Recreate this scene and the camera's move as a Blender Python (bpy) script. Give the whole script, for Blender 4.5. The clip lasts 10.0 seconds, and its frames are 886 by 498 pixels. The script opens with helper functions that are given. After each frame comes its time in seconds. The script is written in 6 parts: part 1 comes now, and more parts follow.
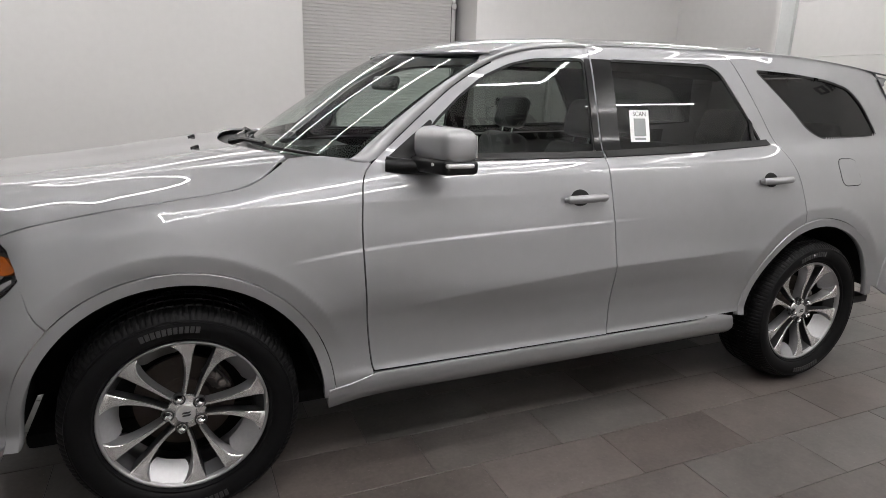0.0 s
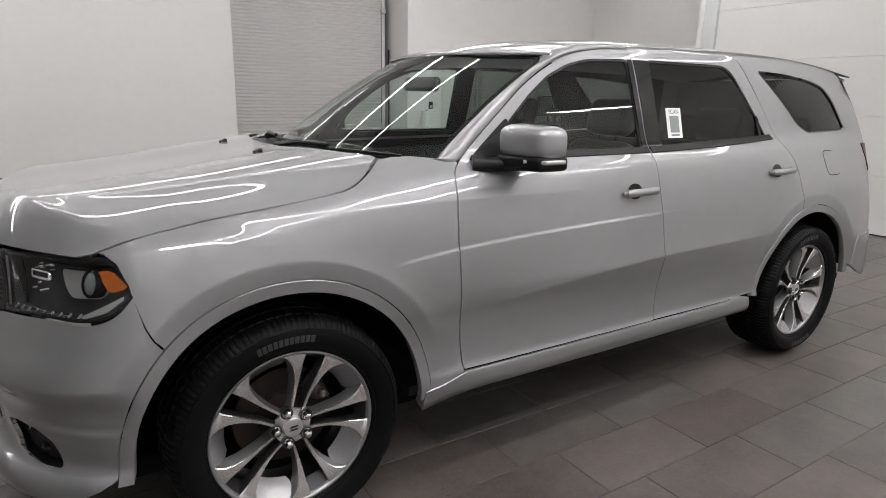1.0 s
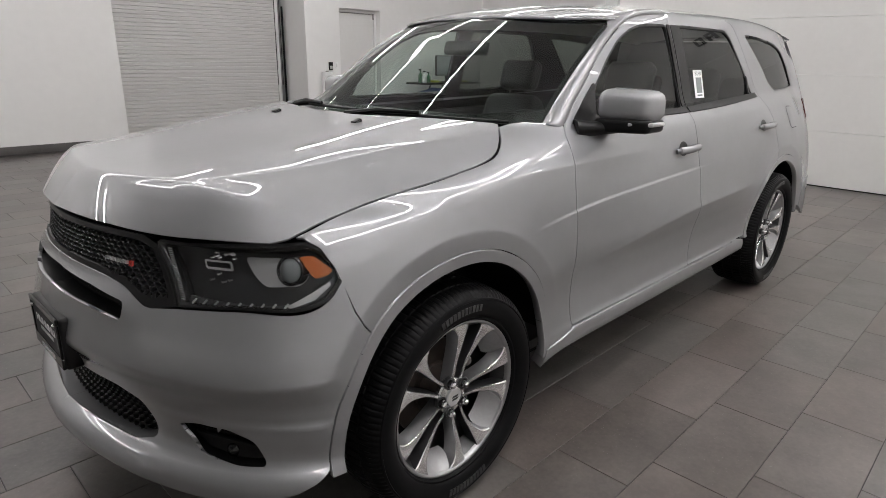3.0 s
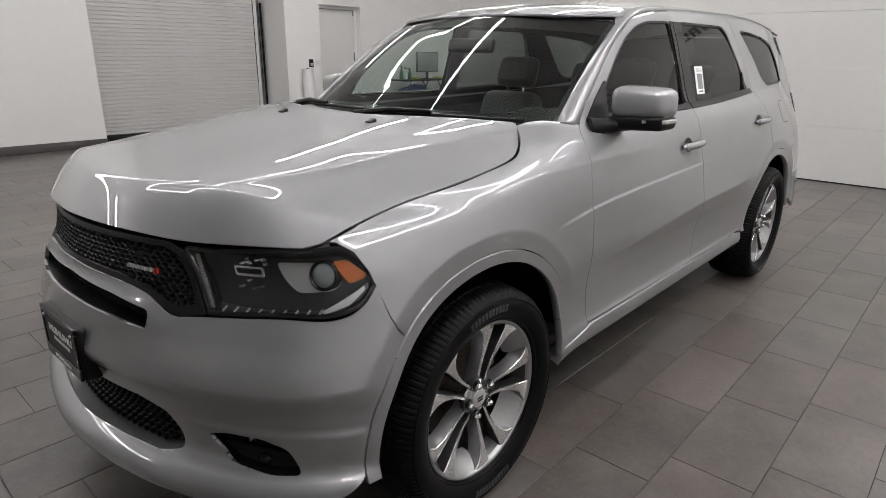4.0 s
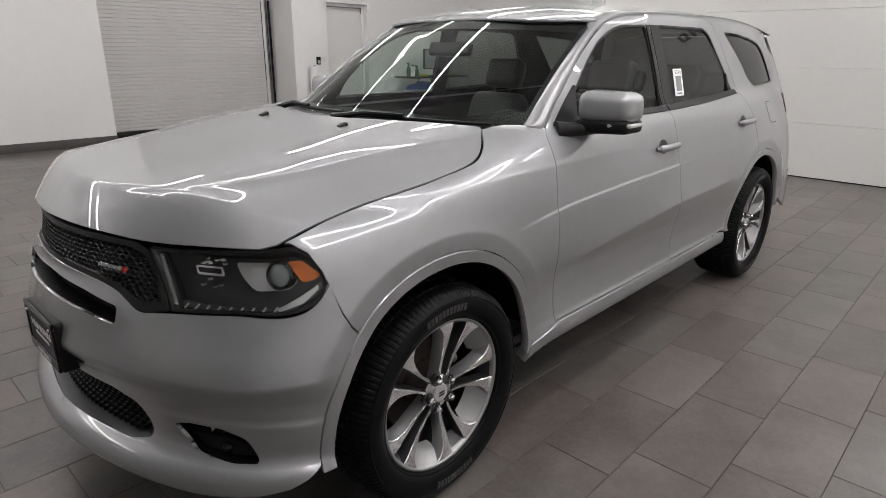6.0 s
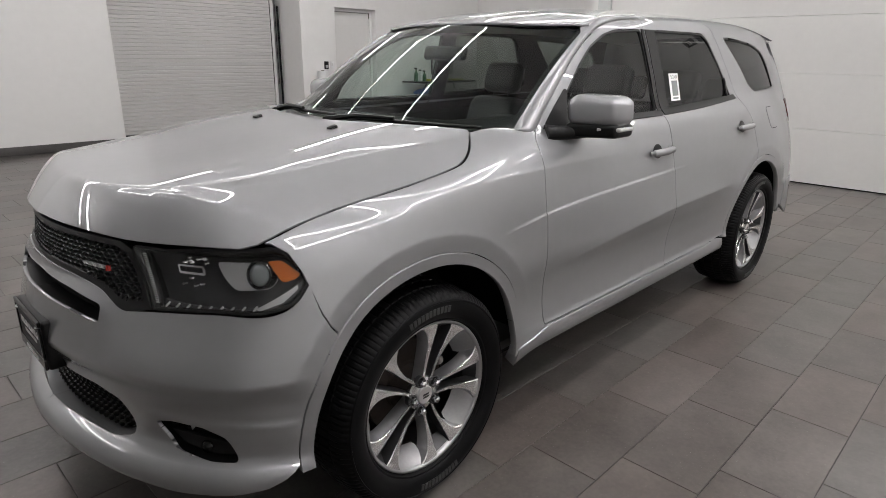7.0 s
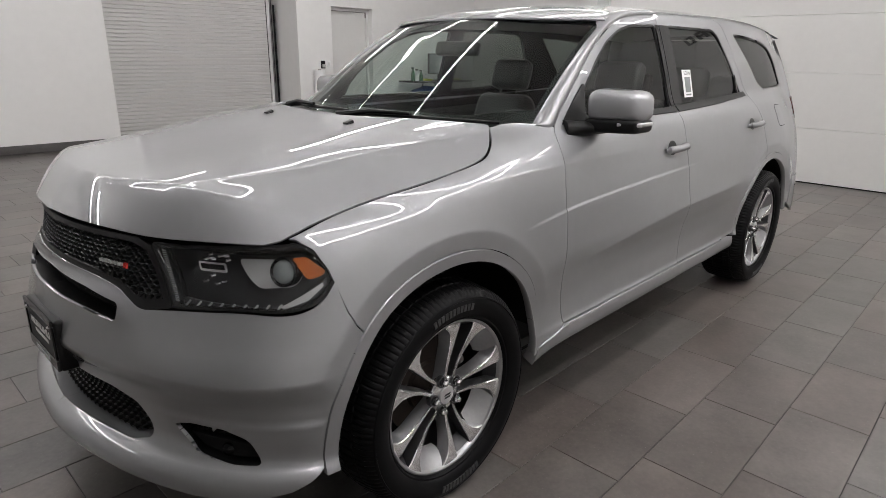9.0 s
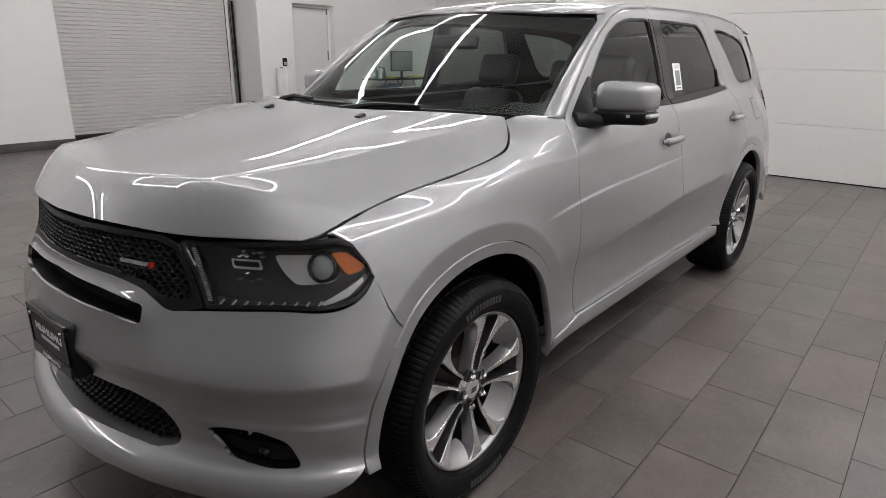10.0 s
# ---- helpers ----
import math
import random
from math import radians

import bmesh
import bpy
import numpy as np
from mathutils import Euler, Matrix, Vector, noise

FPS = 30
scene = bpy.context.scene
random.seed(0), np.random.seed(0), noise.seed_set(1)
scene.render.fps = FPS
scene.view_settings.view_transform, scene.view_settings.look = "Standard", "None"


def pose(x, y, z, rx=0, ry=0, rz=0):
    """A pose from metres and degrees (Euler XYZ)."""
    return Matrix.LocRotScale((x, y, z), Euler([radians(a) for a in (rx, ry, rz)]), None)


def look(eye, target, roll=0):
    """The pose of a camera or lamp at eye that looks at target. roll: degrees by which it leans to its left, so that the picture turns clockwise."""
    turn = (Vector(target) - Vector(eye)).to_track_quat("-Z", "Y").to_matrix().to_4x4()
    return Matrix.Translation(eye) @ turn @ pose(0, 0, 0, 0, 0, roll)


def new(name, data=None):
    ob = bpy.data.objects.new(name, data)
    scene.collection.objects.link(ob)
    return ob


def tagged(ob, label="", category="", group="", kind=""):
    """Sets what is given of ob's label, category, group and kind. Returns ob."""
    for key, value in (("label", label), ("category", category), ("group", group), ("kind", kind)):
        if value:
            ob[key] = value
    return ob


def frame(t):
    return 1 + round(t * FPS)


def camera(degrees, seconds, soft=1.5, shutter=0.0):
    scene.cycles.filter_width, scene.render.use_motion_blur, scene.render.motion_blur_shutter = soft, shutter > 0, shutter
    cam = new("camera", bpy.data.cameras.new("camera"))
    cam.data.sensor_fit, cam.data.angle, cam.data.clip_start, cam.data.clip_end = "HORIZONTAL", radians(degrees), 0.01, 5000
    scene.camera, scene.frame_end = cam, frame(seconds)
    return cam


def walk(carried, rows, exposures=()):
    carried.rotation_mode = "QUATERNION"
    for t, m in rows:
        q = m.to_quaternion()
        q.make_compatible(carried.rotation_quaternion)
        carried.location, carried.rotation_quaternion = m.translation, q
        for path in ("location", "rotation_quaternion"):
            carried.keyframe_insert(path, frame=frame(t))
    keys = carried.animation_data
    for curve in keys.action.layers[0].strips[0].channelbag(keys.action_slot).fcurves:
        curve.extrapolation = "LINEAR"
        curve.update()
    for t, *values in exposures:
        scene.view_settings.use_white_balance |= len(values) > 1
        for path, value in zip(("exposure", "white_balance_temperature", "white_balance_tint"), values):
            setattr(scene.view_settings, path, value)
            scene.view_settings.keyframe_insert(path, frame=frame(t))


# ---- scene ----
cam = camera(72.5, 10.0, soft=0.6)
PATH = [
    (0, (0.047, -2.933, 1.480), (0.824, -1.162, 0.970), 1.64),
    (0.5, (-0.268, -2.799, 1.440), (0.650, -1.091, 0.950), 1.33),
    (1, (-0.554, -2.645, 1.443), (0.494, -1.012, 0.956), 1.22),
    (1.5, (-0.796, -2.452, 1.429), (0.350, -0.888, 0.942), 1.09),
    (2, (-0.986, -2.292, 1.431), (0.267, -0.815, 0.933), 1.06),
    (2.5, (-1.177, -2.175, 1.433), (0.140, -0.774, 0.884), 1.02),
    (2.7, (-1.230, -2.150, 1.445), (0.106, -0.778, 0.865), 1.04),
    (3.8, (-1.359, -1.966, 1.458), (0.055, -0.689, 0.851), 0.61),
    (4, (-1.373, -1.974, 1.460), (0.040, -0.698, 0.848), 0.61),
    (4.5, (-1.433, -2.002, 1.478), (-0.015, -0.733, 0.862), 0.61),
    (5, (-1.448, -2.027, 1.493), (-0.026, -0.767, 0.870), 0.62),
    (5.5, (-1.381, -2.076, 1.504), (0.030, -0.804, 0.878), 0.51),
    (6, (-1.307, -2.144, 1.500), (0.072, -0.838, 0.874), 0.49),
    (7.5, (-1.253, -2.212, 1.492), (0.107, -0.877, 0.883), 0.67),
    (8, (-1.267, -2.202, 1.492), (0.096, -0.870, 0.883), 0.77),
    (8.5, (-1.263, -2.173, 1.479), (0.107, -0.849, 0.870), 0.78),
    (9, (-1.296, -2.114, 1.467), (0.081, -0.798, 0.859), 0.78),
    (9.5, (-1.372, -2.018, 1.457), (0.032, -0.732, 0.847), 0.80),
    (10, (-1.431, -1.944, 1.442), (0.039, -0.733, 0.831), 0.75),
]
walk(cam, [(t, look(eye, target, roll)) for t, eye, target, roll in PATH])

# ---- world and light ----
world = bpy.data.worlds.new("world")
scene.world = world
world.use_nodes = True
world.node_tree.nodes["Background"].inputs[0].default_value = (0.5, 0.52, 0.55, 1)
world.node_tree.nodes["Background"].inputs[1].default_value = 0.02
scene.view_settings.exposure = 0.13
LED_FILL, LED, LED_NEAR, LED_FAR = 17.0, 28.0, 60.0, 62.0


# ---- materials ----
def nodes_of(name):
    m = bpy.data.materials.new(name)
    m.use_nodes = True
    nt = m.node_tree
    return m, nt, nt.nodes["Principled BSDF"]


def noise_mix(nt, bsdf, colour, amount, scale, bump=0.0, fine=0.0, space="Object"):
    """Colour varied at two scales, with a fine relief."""
    co = nt.nodes.new("ShaderNodeTexCoord")
    big = nt.nodes.new("ShaderNodeTexNoise")
    big.inputs["Scale"].default_value = scale
    big.inputs["Detail"].default_value = 6
    small = nt.nodes.new("ShaderNodeTexNoise")
    small.inputs["Scale"].default_value = scale * 14
    small.inputs["Detail"].default_value = 4
    mix = nt.nodes.new("ShaderNodeMath")
    mix.operation = "ADD"
    nt.links.new(co.outputs[space], big.inputs["Vector"])
    nt.links.new(co.outputs[space], small.inputs["Vector"])
    nt.links.new(big.outputs["Fac"], mix.inputs[0])
    nt.links.new(small.outputs["Fac"], mix.inputs[1])
    ramp = nt.nodes.new("ShaderNodeValToRGB")
    ramp.color_ramp.elements[0].position, ramp.color_ramp.elements[1].position = 0.35, 0.65
    half = nt.nodes.new("ShaderNodeMath")
    half.operation = "MULTIPLY"
    half.inputs[1].default_value = 0.5
    nt.links.new(mix.outputs[0], half.inputs[0])
    lo = [c * (1 - amount) for c in colour]
    hi = [min(1, c * (1 + amount)) for c in colour]
    ramp.color_ramp.elements[0].color = (*lo, 1)
    ramp.color_ramp.elements[1].color = (*hi, 1)
    nt.links.new(half.outputs[0], ramp.inputs[0])
    nt.links.new(ramp.outputs[0], bsdf.inputs["Base Color"])
    if bump:
        b = nt.nodes.new("ShaderNodeBump")
        b.inputs["Strength"].default_value = bump
        b.inputs["Distance"].default_value = fine or 0.001
        nt.links.new(small.outputs["Fac"], b.inputs["Height"])
        nt.links.new(b.outputs[0], bsdf.inputs["Normal"])
    return ramp


def plain(name, colour, rough=0.5, metal=0.0, amount=0.08, scale=3.0, bump=0.05, fine=0.0005, coat=0.0, spec=0.5):
    m, nt, b = nodes_of(name)
    b.inputs["Roughness"].default_value = rough
    b.inputs["Metallic"].default_value = metal
    b.inputs["Specular IOR Level"].default_value = spec
    b.inputs["Coat Weight"].default_value = coat
    b.inputs["Coat Roughness"].default_value = 0.03
    noise_mix(nt, b, colour, amount, scale, bump, fine)
    return m


def paint_material():
    m, nt, b = nodes_of("silver_paint")
    b.inputs["Metallic"].default_value = 0.72
    b.inputs["Roughness"].default_value = 0.55
    b.inputs["Coat Weight"].default_value = 1.0
    b.inputs["Coat Roughness"].default_value = 0.012
    b.inputs["Coat IOR"].default_value = 1.70
    ramp = noise_mix(nt, b, (0.280, 0.282, 0.295), 0.02, 1.3)
    co = nt.nodes.new("ShaderNodeTexCoord")
    flake = nt.nodes.new("ShaderNodeTexVoronoi")
    flake.inputs["Scale"].default_value = 900
    nt.links.new(co.outputs["Object"], flake.inputs["Vector"])
    bump = nt.nodes.new("ShaderNodeBump")
    bump.inputs["Strength"].default_value = 0.04
    bump.inputs["Distance"].default_value = 0.0005
    nt.links.new(flake.outputs["Distance"], bump.inputs["Height"])
    nt.links.new(bump.outputs[0], b.inputs["Normal"])
    return m


def glass_material(name, tint, through_amount):
    """Thin tinted glass: see-through and tinted, with gloss that grows at a flat angle."""
    m = bpy.data.materials.new(name)
    m.use_nodes = True
    nt = m.node_tree
    nt.nodes.clear()
    out = nt.nodes.new("ShaderNodeOutputMaterial")
    clear = nt.nodes.new("ShaderNodeBsdfTransparent")
    clear.inputs[0].default_value = (*[c * through_amount for c in tint], 1)
    gloss = nt.nodes.new("ShaderNodeBsdfGlossy")
    gloss.inputs["Roughness"].default_value = 0.01
    face = nt.nodes.new("ShaderNodeLayerWeight")
    face.inputs[0].default_value = 0.5
    power = nt.nodes.new("ShaderNodeMath")
    power.operation = "POWER"
    power.inputs[1].default_value = 5.0
    nt.links.new(face.outputs["Facing"], power.inputs[0])
    fres = nt.nodes.new("ShaderNodeMath")
    fres.operation = "MULTIPLY_ADD"
    fres.inputs[1].default_value, fres.inputs[2].default_value = 0.9, 0.038
    nt.links.new(power.outputs[0], fres.inputs[0])
    mix = nt.nodes.new("ShaderNodeMixShader")
    nt.links.new(fres.outputs[0], mix.inputs[0])
    nt.links.new(clear.outputs[0], mix.inputs[1])
    nt.links.new(gloss.outputs[0], mix.inputs[2])
    nt.links.new(mix.outputs[0], out.inputs[0])
    return m


def glow_material(name, colour, strength):
    m, nt, b = nodes_of(name)
    b.inputs["Base Color"].default_value = (0.9, 0.9, 0.9, 1)
    b.inputs["Emission Color"].default_value = (*colour, 1)
    b.inputs["Emission Strength"].default_value = strength
    return m


def tile_material(joined):
    m, nt, b = nodes_of("floor_tile")
    co = nt.nodes.new("ShaderNodeTexCoord")
    info = nt.nodes.new("ShaderNodeNewGeometry" if joined else "ShaderNodeObjectInfo")
    rnd = info.outputs["Random Per Island" if joined else "Random"]
    add = nt.nodes.new("ShaderNodeVectorMath")
    add.operation = "ADD"
    scl = nt.nodes.new("ShaderNodeMath")
    scl.operation = "MULTIPLY"
    scl.inputs[1].default_value = 37.0
    nt.links.new(rnd, scl.inputs[0])
    nt.links.new(co.outputs["Object"], add.inputs[0])
    nt.links.new(scl.outputs[0], add.inputs[1])
    n1 = nt.nodes.new("ShaderNodeTexNoise")
    n1.inputs["Scale"].default_value = 3.5
    n1.inputs["Detail"].default_value = 9
    n1.inputs["Roughness"].default_value = 0.65
    n2 = nt.nodes.new("ShaderNodeTexNoise")
    n2.inputs["Scale"].default_value = 60
    n2.inputs["Detail"].default_value = 5
    nt.links.new(add.outputs[0], n1.inputs["Vector"])
    nt.links.new(add.outputs[0], n2.inputs["Vector"])
    mixv = nt.nodes.new("ShaderNodeMath")
    mixv.operation = "MULTIPLY_ADD"
    mixv.inputs[1].default_value = 0.35
    nt.links.new(n2.outputs["Fac"], mixv.inputs[0])
    calm = nt.nodes.new("ShaderNodeMath")
    calm.operation = "MULTIPLY_ADD"
    calm.inputs[1].default_value, calm.inputs[2].default_value = 0.9, 0.05
    nt.links.new(n1.outputs["Fac"], calm.inputs[0])
    nt.links.new(calm.outputs[0], mixv.inputs[2])
    tone = nt.nodes.new("ShaderNodeMath")
    tone.operation = "MULTIPLY_ADD"
    tone.inputs[1].default_value = 0.20
    nt.links.new(rnd, tone.inputs[0])
    nt.links.new(mixv.outputs[0], tone.inputs[2])
    ramp = nt.nodes.new("ShaderNodeValToRGB")
    ramp.color_ramp.elements[0].position, ramp.color_ramp.elements[1].position = 0.36, 1.06
    ramp.color_ramp.elements[0].color = (0.044, 0.0405, 0.0385, 1)
    ramp.color_ramp.elements[1].color = (0.150, 0.137, 0.131, 1)
    nt.links.new(tone.outputs[0], ramp.inputs[0])
    speck = nt.nodes.new("ShaderNodeTexNoise")
    speck.inputs["Scale"].default_value = 140
    speck.inputs["Detail"].default_value = 2
    nt.links.new(add.outputs[0], speck.inputs["Vector"])
    grit = nt.nodes.new("ShaderNodeValToRGB")
    grit.color_ramp.elements[0].position, grit.color_ramp.elements[1].position = 0.70, 0.76
    nt.links.new(speck.outputs["Fac"], grit.inputs[0])
    smear = nt.nodes.new("ShaderNodeTexNoise")
    smear.inputs["Scale"].default_value = 1.1
    smear.inputs["Detail"].default_value = 7
    smear.inputs["Distortion"].default_value = 0.25
    geo = nt.nodes.new("ShaderNodeNewGeometry")
    nt.links.new(geo.outputs["Position"], smear.inputs["Vector"])
    stain = nt.nodes.new("ShaderNodeValToRGB")
    stain.color_ramp.elements[0].position, stain.color_ramp.elements[1].position = 0.35, 0.68
    stain.color_ramp.elements[0].color, stain.color_ramp.elements[1].color = (0.80, 0.785, 0.77, 1), (1.12, 1.105, 1.09, 1)
    nt.links.new(smear.outputs["Fac"], stain.inputs[0])
    batch = nt.nodes.new("ShaderNodeMath")      # some tiles browner, some greener
    batch.operation = "FRACT"
    nt.links.new(scl.outputs[0], batch.inputs[0])
    hue = nt.nodes.new("ShaderNodeMix")
    hue.data_type = "RGBA"
    hue.inputs[6].default_value, hue.inputs[7].default_value = (1.06, 0.985, 0.955, 1), (0.95, 0.99, 0.985, 1)
    nt.links.new(batch.outputs[0], hue.inputs["Factor"])
    tinted = nt.nodes.new("ShaderNodeMix")
    tinted.data_type, tinted.blend_type = "RGBA", "MULTIPLY"
    tinted.inputs["Factor"].default_value = 1.0
    nt.links.new(ramp.outputs[0], tinted.inputs[6])
    nt.links.new(hue.outputs[2], tinted.inputs[7])
    worn = nt.nodes.new("ShaderNodeMix")
    worn.data_type, worn.blend_type = "RGBA", "MULTIPLY"
    worn.inputs["Factor"].default_value = 1.0
    nt.links.new(tinted.outputs[2], worn.inputs[6])
    nt.links.new(stain.outputs[0], worn.inputs[7])
    gritty = nt.nodes.new("ShaderNodeMix")
    gritty.data_type = "RGBA"
    gritty.inputs[7].default_value = (0.32, 0.31, 0.30, 1)
    half = nt.nodes.new("ShaderNodeMath")
    half.operation = "MULTIPLY"
    half.inputs[1].default_value = 0.5
    nt.links.new(grit.outputs[0], half.inputs[0])
    nt.links.new(half.outputs[0], gritty.inputs["Factor"])
    nt.links.new(worn.outputs[2], gritty.inputs[6])
    nt.links.new(gritty.outputs[2], b.inputs["Base Color"])
    rr = nt.nodes.new("ShaderNodeMapRange")
    rr.inputs["To Min"].default_value, rr.inputs["To Max"].default_value = 0.295, 0.325
    nt.links.new(n2.outputs["Fac"], rr.inputs["Value"])
    nt.links.new(rr.outputs[0], b.inputs["Roughness"])
    bump = nt.nodes.new("ShaderNodeBump")
    bump.inputs["Strength"].default_value = 0.15
    bump.inputs["Distance"].default_value = 0.001
    nt.links.new(n2.outputs["Fac"], bump.inputs["Height"])
    nt.links.new(bump.outputs[0], b.inputs["Normal"])
    return m


PAINT = paint_material()
WALL = plain("wall_paint", (0.79, 0.785, 0.772), 0.6, amount=0.02, scale=0.6, bump=0.08)
CEIL = plain("ceiling_paint", (0.80, 0.80, 0.795), 0.7, amount=0.03, scale=0.8)
TILE, TILES_FAR = tile_material(False), tile_material(True)
GROUT = plain("grout", (0.045, 0.042, 0.04), 0.9, amount=0.15, scale=9)
BASE = plain("baseboard_tile", (0.075, 0.07, 0.068), 0.45, amount=0.15, scale=4)
SHUT = plain("shutter_steel", (0.60, 0.59, 0.58), 0.5, amount=0.03, scale=2)
DOORP = plain("door_panel_white", (0.68, 0.675, 0.66), 0.45, amount=0.02, scale=1)
JAMB = plain("jamb_grey", (0.55, 0.57, 0.56), 0.5, amount=0.04, scale=2)
BLACK = plain("black_plastic", (0.0045, 0.0045, 0.0048), 0.38, amount=0.2, scale=12, bump=0.12, spec=0.24)
LAMPB = plain("lamp_housing", (0.026, 0.026, 0.028), 0.32, amount=0.15, scale=14, bump=0.05)
MESHP = plain("grille_plastic", (0.012, 0.012, 0.0125), 0.32, amount=0.2, scale=12, bump=0.1, spec=0.32)
GLOSSB = plain("gloss_black", (0.006, 0.006, 0.0065), 0.12, amount=0.1, scale=5, bump=0.0, spec=0.3)
DARK = plain("dark_liner", (0.003, 0.003, 0.003), 0.9, amount=0.3, scale=10, bump=0.2, spec=0.15)
RUBBER = plain("tyre_rubber", (0.0045, 0.0045, 0.0048), 0.48, amount=0.3, scale=14, bump=0.15, spec=0.10)
ALLOY = plain("machined_alloy", (0.80, 0.80, 0.80), 0.24, metal=0.9, amount=0.05, scale=6, bump=0.03)
POCKET = plain("grey_alloy_pocket", (0.07, 0.07, 0.073), 0.36, metal=0.7, amount=0.06, scale=6, bump=0.05)
STEEL = plain("brake_steel", (0.18, 0.165, 0.155), 0.5, metal=0.9, amount=0.25, scale=9, bump=0.1)
RUST = plain("rusty_disc", (0.034, 0.025, 0.020), 0.75, metal=0.2, amount=0.35, scale=18, bump=0.2)
CHROME = plain("chrome", (0.75, 0.75, 0.76), 0.1, metal=1.0, amount=0.02, bump=0.0)
SEAT = plain("dark_leather", (0.014, 0.014, 0.015), 0.5, amount=0.2, scale=8, bump=0.2, fine=0.001)
DASH = plain("dash_plastic", (0.012, 0.012, 0.013), 0.6, amount=0.2, scale=10, bump=0.2)
AMBER = plain("amber_lens", (0.40, 0.095, 0.010), 0.25, amount=0.2, scale=40, bump=0.4, fine=0.001)
TAIL = plain("dark_red_lens", (0.05, 0.006, 0.006), 0.15, amount=0.1, scale=30)
REDP = plain("red_plastic", (0.45, 0.02, 0.015), 0.2, amount=0.1, scale=30, coat=1)
PAPER = plain("white_paper", (0.82, 0.82, 0.82), 0.6, amount=0.02, scale=5)
INK = plain("dark_ink", (0.03, 0.03, 0.032), 0.6, amount=0.1, scale=5)
SIGNINK = plain("sign_letter_black", (0.012, 0.012, 0.013), 0.4, amount=0.1, scale=5)
PLATEW = plain("plate_white", (0.75, 0.75, 0.75), 0.4, amount=0.05, scale=9)
GLASS_W = glass_material("windshield_glass", (0.86, 0.95, 0.90), 0.92)
GLASS_F = glass_material("front_side_glass", (0.86, 0.94, 0.90), 0.82)
GLASS_R = glass_material("privacy_glass", (0.9, 0.94, 0.9), 0.22)
LENS = glass_material("lamp_lens", (0.95, 0.96, 0.97), 0.94)
TUBE = glow_material("led_tube", (1.0, 0.972, 0.972), LED)
# glow of the added fill frame over the right floor
TUBE_FILL = glow_material("soft_fill_tube", (1.0, 0.972, 0.972), LED_FILL)
TUBE_NEAR = glow_material("white_led_tube", (1.0, 0.972, 0.972), LED_NEAR)
TUBE_FAR = glow_material("bright_tube", (1.0, 0.972, 0.972), LED_FAR)
SATIN = plain("satin_silver", (0.55, 0.55, 0.55), 0.3, metal=0.6, amount=0.03, coat=0.4)
YELLOW = plain("yellow_cloth", (0.5, 0.5, 0.05), 0.7)
BLUE = plain("blue_cloth", (0.03, 0.07, 0.2), 0.8)
GREEN = plain("green_plastic", (0.03, 0.12, 0.05), 0.5)
SCREEN = plain("monitor_screen", (0.25, 0.27, 0.27), 0.25)


# ---- mesh tools ----
def mesh_of(name, bm, mat, smooth=True):
    me = bpy.data.meshes.new(name)
    bmesh.ops.recalc_face_normals(bm, faces=bm.faces)
    for f in bm.faces:
        f.smooth = smooth
    bm.to_mesh(me)
    bm.free()
    me.materials.append(mat)
    return me


def part(name, bm, mat, parent=None, label="", smooth=True, angle=35):
    if bm.verts.layers.float_vector.get("nrm"):
        me = bpy.data.meshes.new(name)
        for f in bm.faces:
            f.smooth = True
        bm.to_mesh(me)
        bm.free()
        me.materials.append(mat)
        at = me.attributes["nrm"]
        nv = [d.vector.copy() for d in at.data]
        me.attributes.remove(at)
        me.normals_split_custom_set_from_vertices(nv)
    else:
        me = mesh_of(name, bm, mat, smooth)
        if smooth and angle:
            me.set_sharp_from_angle(angle=radians(angle))
    ob = new(name, me)
    if parent:
        ob.parent = parent
    if label:
        tagged(ob, label)
    return ob


def add_box(bm, lo, hi, bevel=0.0, seg=2):
    ret = bmesh.ops.create_cube(bm, size=1)
    vs = ret["verts"]
    for v in vs:
        v.co = Vector([lo[i] + (v.co[i] + 0.5) * (hi[i] - lo[i]) for i in range(3)])
    if bevel:
        es = list({e for v in vs for e in v.link_edges})
        bmesh.ops.bevel(bm, geom=es, offset=bevel, segments=seg, affect="EDGES", profile=0.5)
    return vs


def box(lo, hi, bevel=0.0, seg=2):
    bm = bmesh.new()
    add_box(bm, lo, hi, bevel, seg)
    return bm


def add_tube(bm, pts, radius, n=10, closed_ends=True):
    """A round bar along points; radius a number or one for each point."""
    pts = [Vector(p) for p in pts]
    rings = []
    for i, p in enumerate(pts):
        d = (pts[min(i + 1, len(pts) - 1)] - pts[max(i - 1, 0)]).normalized()
        a = d.orthogonal().normalized() if i == 0 else (a0 - d * a0.dot(d)).normalized()
        a0 = a
        b = d.cross(a)
        r = radius[i] if isinstance(radius, (list, tuple)) else radius
        rings.append([bm.verts.new(p + a * (r * math.cos(2 * math.pi * k / n)) + b * (r * math.sin(2 * math.pi * k / n))) for k in range(n)])
    for r0, r1 in zip(rings, rings[1:]):
        for k in range(n):
            bm.faces.new((r0[k], r0[(k + 1) % n], r1[(k + 1) % n], r1[k]))
    if closed_ends:
        bm.faces.new(rings[0])
        bm.faces.new(list(reversed(rings[-1])))


